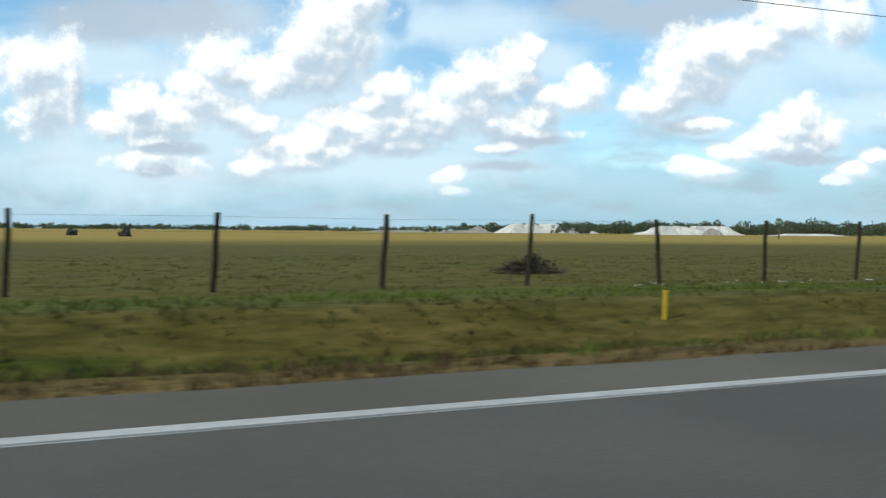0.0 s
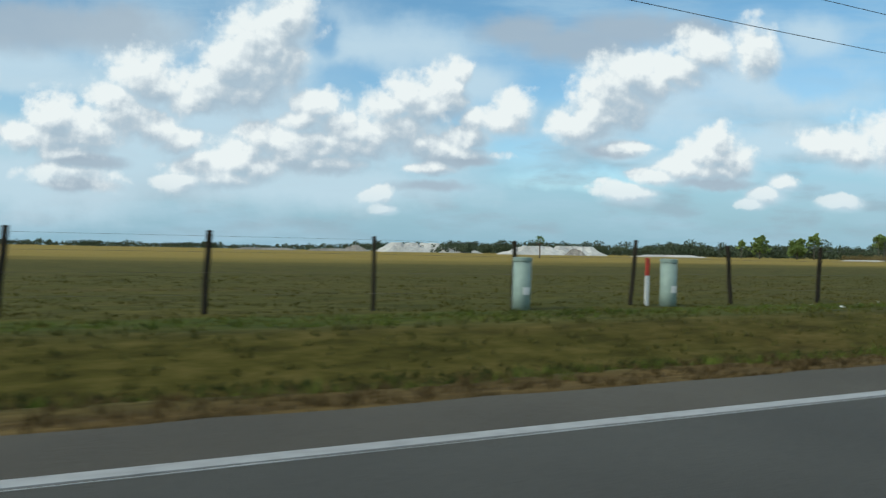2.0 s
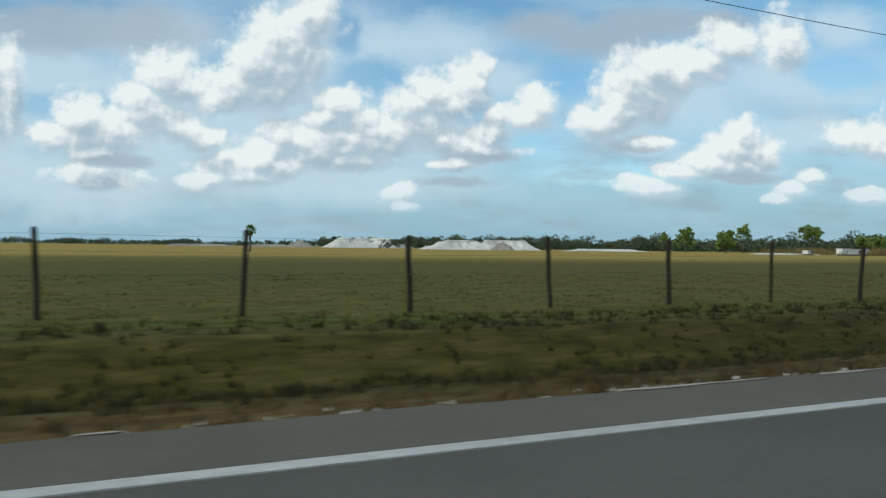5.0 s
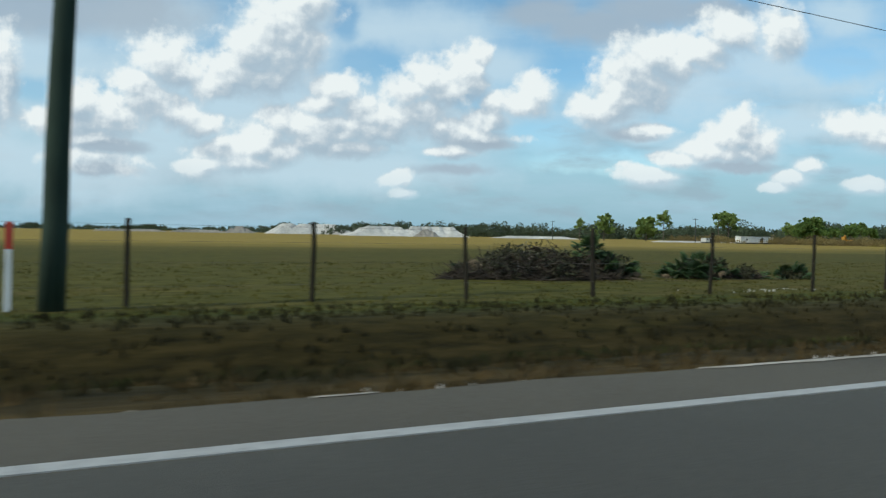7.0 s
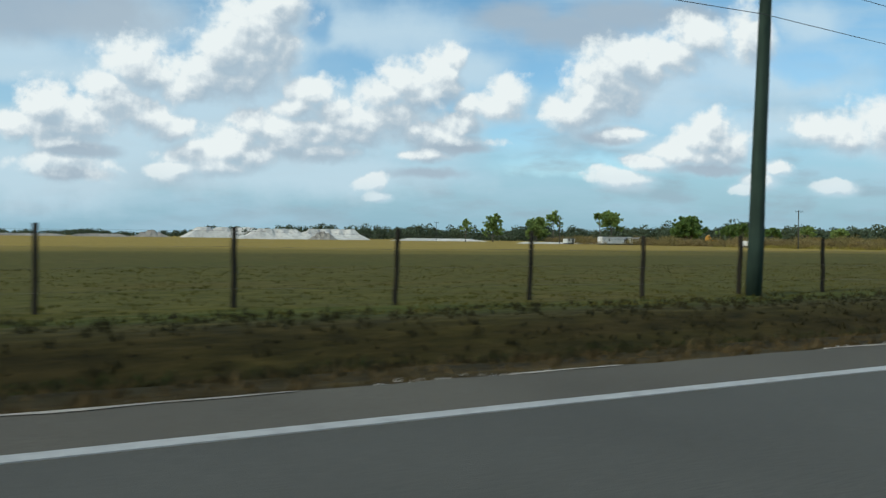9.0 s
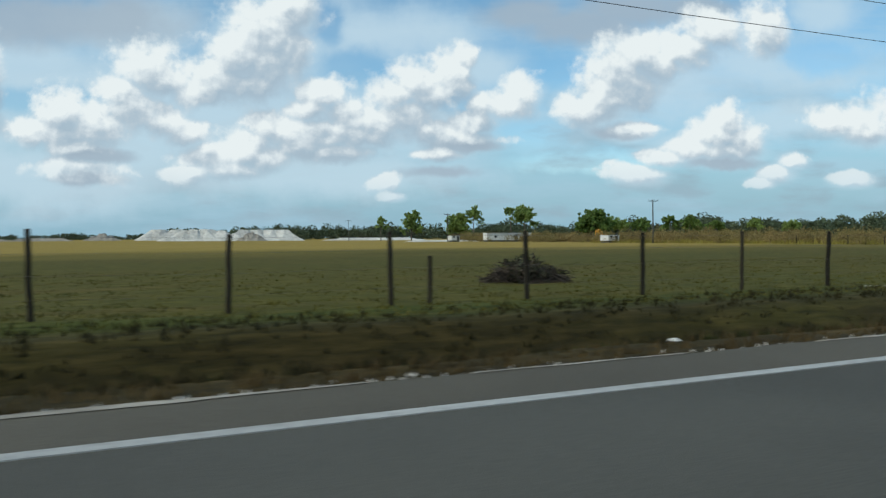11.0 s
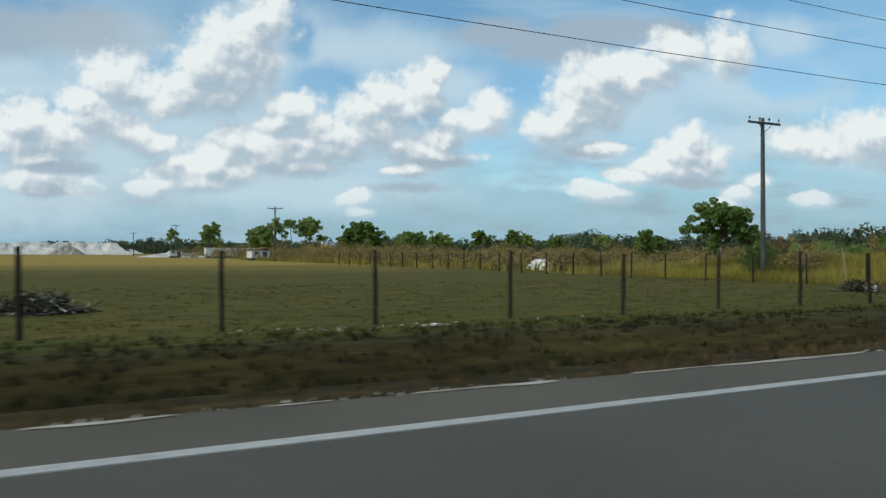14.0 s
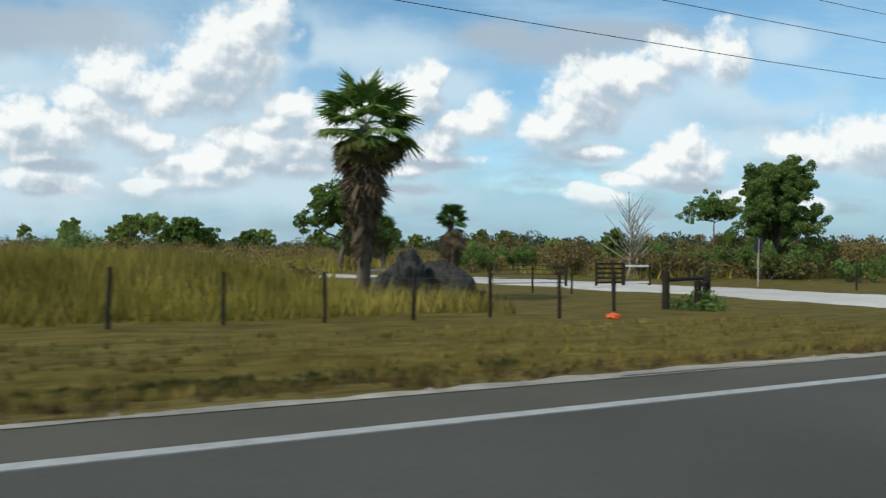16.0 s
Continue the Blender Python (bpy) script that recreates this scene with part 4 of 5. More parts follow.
def put_frond(mesh, parent, x, y, z, az, el, roll=0.0, scale=1.0):
    ob = new(mesh.name.split(".")[0], mesh)
    ob.parent = parent
    ob.matrix_basis = Matrix.LocRotScale((x, y, z), (Matrix.Rotation(radians(az), 3, "Z") @ Matrix.Rotation(radians(-el), 3, "Y") @ Matrix.Rotation(radians(roll), 3, "X")).to_quaternion(), (scale, scale, scale))
    return ob


def twigs(parent, rx, ry, h, count, seed, material, thick=0.012, length=0.9, name="brushwood", label=""):
    """A heap of thin crooked sticks, joined."""
    rng = random.Random(seed)
    v, f = [], []
    for _ in range(count):
        a, s = rng.uniform(0, 2 * math.pi), math.sqrt(rng.random())
        x, y = rx * s * math.cos(a), ry * s * math.sin(a)
        top = h * (1 - s * s) ** 0.7 * (0.75 + 0.4 * noise.noise((x * 0.9 + seed, y, 0)))
        z = rng.uniform(0.02, max(0.06, top))
        d = Vector((rng.gauss(0, 1), rng.gauss(0, 1), rng.gauss(0.15, 0.45))).normalized() * length * rng.uniform(0.35, 1.1)
        p0 = Vector((x, y, z)) - d * 0.5
        p1 = p0 + d * 0.5 + Vector((rng.gauss(0, 0.05), rng.gauss(0, 0.05), rng.gauss(0, 0.05)))
        p2 = p0 + d
        for p in (p0, p1, p2):
            p.z = max(p.z, 0.015)
        side = d.cross(Vector((rng.gauss(0, 1), rng.gauss(0, 1), 0.3))).normalized() * thick * rng.uniform(0.6, 1.6)
        up = side.cross(d).normalized() * side.length
        i = len(v)
        for p, q in ((p0, 1.0), (p1, 0.8), (p2, 0.35)):
            v.extend([tuple(p + side * q), tuple(p - side * q * 0.5 + up * q), tuple(p - side * q * 0.5 - up * q)])
        for r in (0, 3):
            for k in range(3):
                f.append((i + r + k, i + r + (k + 1) % 3, i + r + 3 + (k + 1) % 3, i + r + 3 + k))
    return tagged(mesh_object(name, v, f, material, parent, label), kind="stuff")


def leaf_clumps(parent, clumps, per, size, material, seed, name="crown", flat=1.0):
    """Small leaves gathered round clump centres (x, y, z, r), joined."""
    rng = np.random.default_rng(seed)
    allv = []
    for x, y, z, r in clumps:
        n = max(6, int(per * (r ** 1.6)))
        d = rng.normal(0, 1, (n, 3))
        d /= np.linalg.norm(d, axis=1)[:, None]
        c = np.array((x, y, z)) + d * (r * rng.uniform(0.35, 1.0, n) ** 0.6)[:, None] * np.array((1, 1, flat))
        a, b = rng.normal(0, 1, (n, 3)), rng.normal(0, 1, (n, 3))
        a /= np.linalg.norm(a, axis=1)[:, None]
        b -= a * np.sum(a * b, axis=1)[:, None]
        b /= np.linalg.norm(b, axis=1)[:, None]
        s = size * rng.uniform(0.6, 1.4, n)[:, None]
        allv.append(np.stack([c - a * s, c - b * s * 0.45, c + a * s, c + b * s * 0.45], axis=1).reshape(-1, 3))
    co = np.concatenate(allv)
    n = len(co) // 4
    me = store.meshes.new(name)
    me.vertices.add(4 * n)
    me.vertices.foreach_set("co", co.ravel())
    me.loops.add(4 * n)
    me.loops.foreach_set("vertex_index", np.arange(4 * n, dtype=np.int32))
    me.polygons.add(n)
    me.polygons.foreach_set("loop_start", np.arange(0, 4 * n, 4, dtype=np.int32))
    me.update()
    me.validate()
    me.materials.append(material)
    ob = new(name, me)
    ob.parent = parent
    return ob if name == "crown" else tagged(ob, kind="stuff")


def palmetto(x, y, rx, ry, h, fronds, dead, seed, label, heads=(), brush=0, brush_r=None, group="palmetto clumps along the fence"):
    """Saw palmetto: fans from the ground, some dead and hanging; heads are taller stems (dx, dy, height)."""
    rng = random.Random(seed)
    top = root("palmetto", x, y, ground_z(x, y) - 0.04, label, "palmetto", group)
    fronds, dead = int(fronds * 1.7), int(dead * 1.4)
    for k in range(fronds + dead):
        a, s = rng.uniform(0, 2 * math.pi), math.sqrt(rng.random())
        px, py = rx * s * math.cos(a) * 0.7, ry * s * math.sin(a) * 0.7
        pz = h * 0.45 * (1 - s * s) * rng.uniform(0.1, 1.0)
        live = k < fronds
        el = 78 - 62 * s + rng.uniform(-16, 16) if live else rng.uniform(-25, 30)
        put_frond(rng.choice(PALMETTO_FRONDS if live else DEAD_PALMETTO), top, px, py, pz, math.degrees(a) + rng.uniform(-35, 35), el, rng.uniform(-40, 40), rng.uniform(0.7, 1.05) * (0.5 + 0.45 * h))
    for dx, dy, hh in heads:
        bm = bmesh.new()
        tube(bm, [(dx * 0.8, dy * 0.8, 0), (dx * 0.95, dy, hh * 0.35), (dx, dy, hh * 0.62)], [0.09, 0.085, 0.07], 8)
        part("stem", bm, BARK, top)
        for k in range(19):
            put_frond(rng.choice(PALMETTO_FRONDS), top, dx, dy, hh * 0.6, k * 137.5 + rng.uniform(-10, 10), 86 - 96 * k / 19 + rng.uniform(-8, 8), rng.uniform(-30, 30), rng.uniform(0.6, 0.85) * (0.45 + 0.3 * hh))
        for k in range(9):
            put_frond(rng.choice(DEAD_PALMETTO), top, dx, dy, hh * 0.57, k * 61 + rng.uniform(-10, 10), rng.uniform(-78, -35), rng.uniform(-50, 50), rng.uniform(0.6, 0.9))
    # Dark leaf clumps fill the middle, low among the fans.
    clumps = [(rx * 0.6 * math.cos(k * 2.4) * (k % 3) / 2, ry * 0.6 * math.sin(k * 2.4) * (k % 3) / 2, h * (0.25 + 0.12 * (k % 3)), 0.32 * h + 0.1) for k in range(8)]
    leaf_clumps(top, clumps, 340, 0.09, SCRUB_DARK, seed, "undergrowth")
    if brush:
        twigs(top, *(brush_r or (rx, ry, h * 0.8)), brush, seed, TWIG, 0.012, 0.8)
    return top


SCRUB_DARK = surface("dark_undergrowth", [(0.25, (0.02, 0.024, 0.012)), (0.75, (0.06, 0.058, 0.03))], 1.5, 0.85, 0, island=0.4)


def brush_pile(x, y, rx, ry, h, count, seed, label, pale=0, fronds=0, leaves=True, rz=0.0, pale_r=0.9):
    rng = random.Random(seed)
    top = root("brush_pile", x, y, ground_z(x, y) - 0.04, label, "brush pile", "brush piles in the pasture", rz)
    twigs(top, rx, ry, h, count, seed, TWIG, 0.013, 0.95)
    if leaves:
        # Dark leaf clumps fill the core of the heap.
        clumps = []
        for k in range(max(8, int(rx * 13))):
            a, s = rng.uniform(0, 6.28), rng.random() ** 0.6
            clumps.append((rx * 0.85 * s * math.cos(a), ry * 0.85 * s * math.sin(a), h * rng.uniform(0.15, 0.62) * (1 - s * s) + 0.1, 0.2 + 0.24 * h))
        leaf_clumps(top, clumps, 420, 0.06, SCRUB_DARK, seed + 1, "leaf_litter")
    if pale:
        twigs(top, rx * pale_r, ry * pale_r, h * 1.35, pale, seed + 2, PALE_BARK, 0.016, 1.0, "bleached_brushwood", "bleached pale branches")
    for k in range(fronds):
        a, s = rng.uniform(0, 6.28), rng.random() ** 0.5
        put_frond(rng.choice(DEAD_PALMETTO + PALMETTO_FRONDS[:1]), top, rx * s * math.cos(a) * 0.9, ry * s * math.sin(a) * 0.9, h * 0.7 * (1 - s) + 0.08, math.degrees(a), rng.uniform(-10, 45), rng.uniform(-40, 40), rng.uniform(0.7, 1.2))
    return top


brush_pile(12.3, 19.3, 0.85, 0.6, 0.5, 260, 1, "small heap of dark dead brush lying in the pasture")
brush_pile(34.0, 19.0, 2.5, 1.3, 1.3, 1400, 2, "large heap of dead branches and palm fronds", 190, 40)
brush_pile(37.6, 17.3, 1.6, 0.8, 0.22, 120, 3, "bleached branches strewn flat on the grass", 60, 0, False)
brush_pile(40.0, 14.6, 0.8, 0.5, 0.2, 110, 4, "bark and sticks littered at the foot of a pole", 40, 3, False)


def bent_stump(x, y):
    """A dead forked palm stem with two drooping heads, standing in the brush heap."""
    top = root("dead_palm_stump", x, y, ground_z(x, y), "dead forked palm stem with two shrivelled frond heads", "dead palm")
    rng = random.Random(8)
    bm = bmesh.new()
    tube(bm, [(0.15, 0, 0), (0.1, 0, 0.7), (0.02, 0, 1.3), (-0.06, 0, 1.75), (0.0, 0, 2.15)], [0.12, 0.11, 0.1, 0.09, 0.07], 8)
    part("stem", bm, BARK, top)
    bm = bmesh.new()
    tube(bm, [(0.05, 0, 1.05), (-0.32, 0.02, 1.3), (-0.62, 0.02, 1.62), (-0.66, 0.02, 1.85)], [0.08, 0.075, 0.07, 0.05], 8)
    part("fork", bm, BARK, top)
    for hx, hz in ((0.0, 2.1), (-0.66, 1.8)):
        for k in range(12):
            put_frond(rng.choice(DEAD_PALMETTO), top, hx, 0, hz, k * 31 + rng.uniform(-10, 10), rng.choice((80, 65, 30, -20)), rng.uniform(-40, 40), rng.uniform(0.35, 0.55))
    return top


bent_stump(33.35, 19.1)
palmetto(98.3, 20.5, 1.25, 0.9, 1.2, 40, 5, 11, "tall green palmetto clump beside dark brush", ((0.0, 0.0, 1.75), (0.3, -0.2, 1.45)))
brush_pile(100.8, 19.8, 1.7, 0.9, 1.15, 900, 12, "dark heap of dead brush beside a palmetto", 14, 6)
brush_pile(103.0, 20.3, 0.75, 0.5, 0.8, 320, 13, "brown dead shrub standing in the pasture", 0, 2)
palmetto(110.6, 20.3, 1.2, 0.9, 0.7, 24, 6, 14, "low green palmetto clump beside a brush heap")
brush_pile(113.2, 20.6, 2.3, 1.0, 1.15, 900, 15, "reddish-brown heap of dead palm brush behind a pole", 20, 12)
palmetto(160.1, 20.6, 2.0, 1.1, 0.85, 34, 10, 16, "spreading palmetto clump with tall shaggy heads", ((-0.7, 0.1, 1.6), (0.35, 0.3, 2.0), (0.85, 0.2, 1.95)), 260)
brush_pile(158.3, 19.7, 1.5, 0.7, 0.45, 380, 17, "low dark brush at the foot of palmettos")
brush_pile(162.4, 19.9, 1.2, 0.8, 0.75, 380, 18, "brown dead fronds heaped beside a palmetto", 20, 10)
palmetto(167.6, 20.2, 1.6, 1.0, 1.0, 40, 6, 19, "dense dark green palmetto clump with upright heads", ((-0.3, 0.0, 1.8), (0.5, 0.1, 1.95), (1.0, 0.3, 1.7)), 120)
brush_pile(169.5, 19.5, 1.3, 0.8, 0.6, 320, 20, "dark brush sloping down from a palmetto")
brush_pile(187.6, 20.3, 3.0, 1.1, 1.15, 1500, 21, "long heap of dead brush with bleached twigs on top", 130, 8, pale_r=0.5)
palmetto(190.3, 20.3, 1.2, 0.8, 1.0, 16, 22, 22, "half-dead palmetto standing at the end of a brush heap", ((-0.5, 0.0, 1.5),), 160)
palmetto(193.8, 19.8, 1.3, 0.8, 0.8, 32, 6, 23, "low dense dark green palmetto clump", (), 60)
brush_pile(195.3, 19.4, 0.8, 0.5, 0.4, 180, 24, "low dark brush trailing from a palmetto")
palmetto(196.9, 18.8, 0.75, 0.45, 0.4, 16, 4, 25, "small green palmetto in the pasture grass")
brush_pile(268.8, 20.0, 1.2, 0.6, 0.5, 360, 26, "low dark heap of dead brush in the pasture")
brush_pile(285.2, 19.9, 1.35, 0.9, 0.85, 620, 27, "rounded dark heap of dead brush in the pasture")
palmetto(309.0, 21.3, 1.6, 1.1, 1.15, 34, 22, 28, "shaggy dark palmetto clump behind the fence", ((-0.7, 0, 1.5), (0.1, 0.1, 1.75), (0.7, 0, 1.65)), 220)
brush_pile(311.1, 20.8, 1.0, 0.7, 0.6, 260, 29, "dark brush and a stump beside a palmetto", 10, 4)
brush_pile(315.9, 20.4, 1.6, 0.8, 1.0, 560, 30, "thin brown dead shrub standing in the pasture", 0, 0, False)
brush_pile(319.3, 20.2, 0.9, 0.5, 0.45, 200, 31, "low brown dead brush in the pasture", 0, 0)
brush_pile(345.8, 20.2, 1.4, 0.7, 0.42, 300, 32, "grey heap of dead branches in the pasture", 90, 0)
brush_pile(374.1, 18.5, 1.1, 0.6, 0.4, 200, 33, "dark heap of scrap and branches near the fence corner", 40, 0)


# ---- trees and palms ----
def limb_paths(h, spread_r, count, seed, first=0.45, up=0.5, bend=0.15):
    """Centre lines of a trunk and its limbs; returns trunk, [limbs], clump centres."""
    rng = random.Random(seed)
    trunk = [Vector((0, 0, 0))]
    for k in range(1, 7):
        trunk.append(Vector((trunk[-1].x + rng.gauss(0, bend * h * 0.06), trunk[-1].y + rng.gauss(0, bend * h * 0.06), h * 0.84 * k / 6)))
    limbs, tips = [], []
    for k in range(count):
        s = first + (1 - first) * (k + rng.random()) / count
        i = min(5, int(s * 6))
        p = trunk[i].lerp(trunk[i + 1], s * 6 - i)
        a = k * 2.4 + rng.uniform(-0.5, 0.5)
        ln = spread_r * (1.15 - 0.6 * (s - first) / (1 - first)) * rng.uniform(0.7, 1.1)
        d = Vector((math.cos(a), math.sin(a), up * rng.uniform(0.4, 1.5))).normalized()
        mid = p + d * ln * 0.5 + Vector((0, 0, rng.uniform(-0.04, 0.08) * ln))
        end = p + d * ln + Vector((0, 0, 0.12 * ln))
        limbs.append((p, mid, end, s))
        tips += [(mid.lerp(end, 0.45), 0.75), (end, 1.0)]
    tips += [(trunk[-1] + Vector((0.2 * spread_r * math.cos(k * 2.1), 0.2 * spread_r * math.sin(k * 2.1), h * 0.01)), 1.0) for k in range(3)]
    return trunk, limbs, tips


def tree(name, x, y, h, spread_r, seed, label, leaf, count=9, first=0.45, clump=0.34, per=240, leaf_size=0.2, r0=0.25, up=0.5, bark=None, bend=0.15, flat=0.75, category="tree"):
    z = ground_z(x, y)
    top = root(name, x, y, z - 0.1, label, category)
    trunk, limbs, tips = limb_paths(h, spread_r, count, seed, first, up, bend)
    bark = bark or BARK
    bm = bmesh.new()
    tube(bm, trunk, [r0 * (1.25 if k == 0 else 1.0) * (1 - 0.12 * k) for k in range(7)], 10)
    part("trunk", bm, bark, top, smooth=True)
    for p, mid, end, s in limbs:
        bm = bmesh.new()
        r = r0 * (1 - 0.7 * s) * 0.5 + 0.012
        tube(bm, [p, mid, end], [r, r * 0.7, r * 0.25], 6)
        part("limb", bm, bark, top, smooth=True)
    if leaf:
        rng = random.Random(seed + 7)
        clumps = []
        for p, w in tips:
            for _ in range(7):
                q = p + Vector((rng.gauss(0, 1), rng.gauss(0, 1), rng.gauss(0, 0.75))) * clump * spread_r * 0.55
                if q.z > 0.12 * h:
                    clumps.append((q.x, q.y, q.z, clump * spread_r * w * rng.uniform(0.22, 0.62)))
        leaf_clumps(top, clumps, per, leaf_size, leaf, seed, "crown", flat)
    return top


PINE = "tall slash pine with sparse clumped green crown"
OAK = "broad dark green tree standing at the field's far edge"
tree("pine_tree", 407.0, 311.0, 12.6, 4.4, 41, PINE, PINE_LEAF, 14, 0.22, 0.36, 75, 0.4, 0.3)
tree("pine_tree", 392.5, 311.0, 11.0, 2.6, 42, "slender slash pine with a thin crown", PINE_LEAF, 8, 0.5, 0.4, 70, 0.36, 0.2)
tree("field_tree", 424.0, 300.0, 10.8, 5.2, 43, "rounded leafy tree standing at the field's far edge", PINE_LEAF, 16, 0.12, 0.36, 75, 0.4, 0.3)
tree("pine_tree", 428.0, 292.0, 14.6, 3.4, 44, PINE, PINE_LEAF, 8, 0.55, 0.42, 65, 0.4, 0.25)
tree("pine_tree", 428.0, 250.7, 13.6, 4.4, 45, PINE, PINE_LEAF, 12, 0.42, 0.36, 75, 0.38, 0.28)
tree("pine_tree", 421.5, 250.0, 14.0, 2.2, 46, "slender slash pine with a thin crown", PINE_LEAF, 6, 0.72, 0.42, 70, 0.36, 0.2)
tree("oak_tree", 430.2, 210.4, 10.2, 5.0, 47, OAK, LEAF, 18, 0.14, 0.38, 75, 0.4, 0.35)
tree("oak_tree", 436.0, 216.0, 8.2, 3.6, 48, OAK, LEAF, 14, 0.14, 0.38, 75, 0.4, 0.3)
for k in range(16):
    rr = random.Random(300 + k)
    tree("pine_tree", 445 + 17.0 * k + rr.uniform(-8, 8), 215 + 9 * k + rr.uniform(-30, 30), rr.uniform(7.5, 11.0), rr.uniform(2.4, 4.2), 60 + k, "distant slash pine over the scrub", PINE_LEAF if k % 2 else LEAF, 8, 0.45, 0.4, 40, 0.5, 0.2)
# the lone pine by the drive with its cabbage palm
tree("pine_tree", 420.3, 66.8, 7.8, 3.9, 85, "crooked spreading pine with clumped foliage and bare limbs", LEAF, 15, 0.4, 0.30, 330, 0.16, 0.27, 0.35, bend=0.5)
tree("oak_tree", 447.3, 41.0, 8.8, 3.8, 82, "dense dark green leafy tree with ragged pointed tops", LEAF, 50, 0.05, 0.24, 620, 0.1, 0.2, 1.0)
tree("pine_tree", 461.6, 60.2, 8.9, 2.6, 83, "thin crooked pine with a small flat crown", LEAF, 8, 0.72, 0.42, 260, 0.14, 0.13, 0.3, bend=0.4)
tree("bare_tree", 431.9, 41.0, 6.1, 2.7, 84, "bare leafless pale grey tree", None, 34, 0.2, r0=0.1, up=1.1, bark=PALE_BARK, bend=0.3)
tree("bare_tree", 434.6, 43.0, 5.2, 2.2, 85, "bare leafless pale grey tree beside another", None, 28, 0.2, r0=0.08, up=1.2, bark=PALE_BARK, bend=0.3)
for k, (tx, ty, th) in enumerate(((431, 92, 5.4), (437, 96, 4.6), (455, 100, 5.0), (466, 110, 6.2), (452, 66, 4.4), (480, 75, 5.2), (473, 62, 4.6))):
    tree("young_pine", tx, ty, th, 1.5, 90 + k, "young bushy pine rising from the scrub", LEAF, 14, 0.15, 0.42, 200, 0.2, 0.1, 0.8)


def shrub(x, y, r, h, seed, leaf, label, leaf_size=0.07, per=300):
    """A many-stemmed bush: thin stems and leafy clumps with gaps."""
    rng = random.Random(seed)
    top = root("shrub", x, y, ground_z(x, y) - 0.05, label, "shrub", "shrubs past the cross fence")
    clumps = []
    bm = bmesh.new()
    for k in range(14):
        a, s = k * 2.4, rng.uniform(0.2, 1.0)
        end = Vector((r * s * math.cos(a), r * s * math.sin(a), h * rng.uniform(0.55, 1.0) * (1 - 0.35 * s)))
        tube(bm, [(end.x * 0.15, end.y * 0.15, 0), end * 0.6 + Vector((0, 0, 0.1)), end], [0.035, 0.025, 0.008], 5)
        for _ in range(5):
            q = end * rng.uniform(0.45, 1.0)
            clumps.append((q.x + rng.gauss(0, 0.16), q.y + rng.gauss(0, 0.16), max(0.15, q.z + rng.gauss(0, 0.14)), rng.uniform(0.14, 0.34) * (0.6 + 0.25 * h)))
    tagged(part("stems", bm, BARK, top), kind="stuff")
    leaf_clumps(top, clumps, per, leaf_size, leaf, seed, "foliage", 0.9)
    return top


shrub(384.3, 28.5, 2.2, 1.7, 201, SCRUB, "brown-leaved dense bush past the cross fence")
shrub(386.6, 30.0, 1.8, 1.5, 202, SCRUB, "brown-leaved bush beside another past the fence")
shrub(382.9, 30.5, 1.2, 2.7, 203, LEAF, "tall grey-green bush at the foot of a pole")
shrub(384.6, 47.5, 2.2, 2.0, 204, SCRUB, "tan dry bush past the cross fence")
shrub(389.0, 62.0, 2.2, 2.2, 205, SCRUB, "olive and brown bush in the scrubland")
shrub(396.5, 36.0, 1.8, 1.9, 206, PINE_LEAF, "green leafy bush on the grassy mound")
shrub(392.5, 34.5, 1.6, 1.6, 207, PINE_LEAF, "low green bush on the grassy mound")
shrub(402.6, 24.0, 1.0, 1.1, 208, SCRUB, "low bush at the foot of the palm")
for k in range(46):
    rr = random.Random(500 + k)
    a, far = radians(29 + 33 * (k + rr.random()) / 46), rr.uniform(58, 98)
    kind = (SCRUB, TAN_SCRUB, LEAF, SCRUB)[k % 4]
    shrub(395 + far * math.sin(a), far * math.cos(a), rr.uniform(2.0, 3.6), rr.uniform(2.4, 4.3) * far / 70, 520 + k, kind, "dense olive bush in the thicket behind the drive" if kind is LEAF else "brown-leaved bush in the thicket behind the drive", 0.12, 190)
for k, (bx, by, br, bh) in enumerate(((445.3, 39.6, 2.6, 2.9), (448.2, 39.8, 2.8, 3.3), (450.2, 42.0, 2.4, 2.8))):
    shrub(bx, by, br, bh, 580 + k, LEAF, "dark green leafy bush at the foot of a tree", 0.1, 260)
shrub(412.2, 15.9, 0.8, 0.38, 209, LEAF, "weedy dark bush round a timber brace")


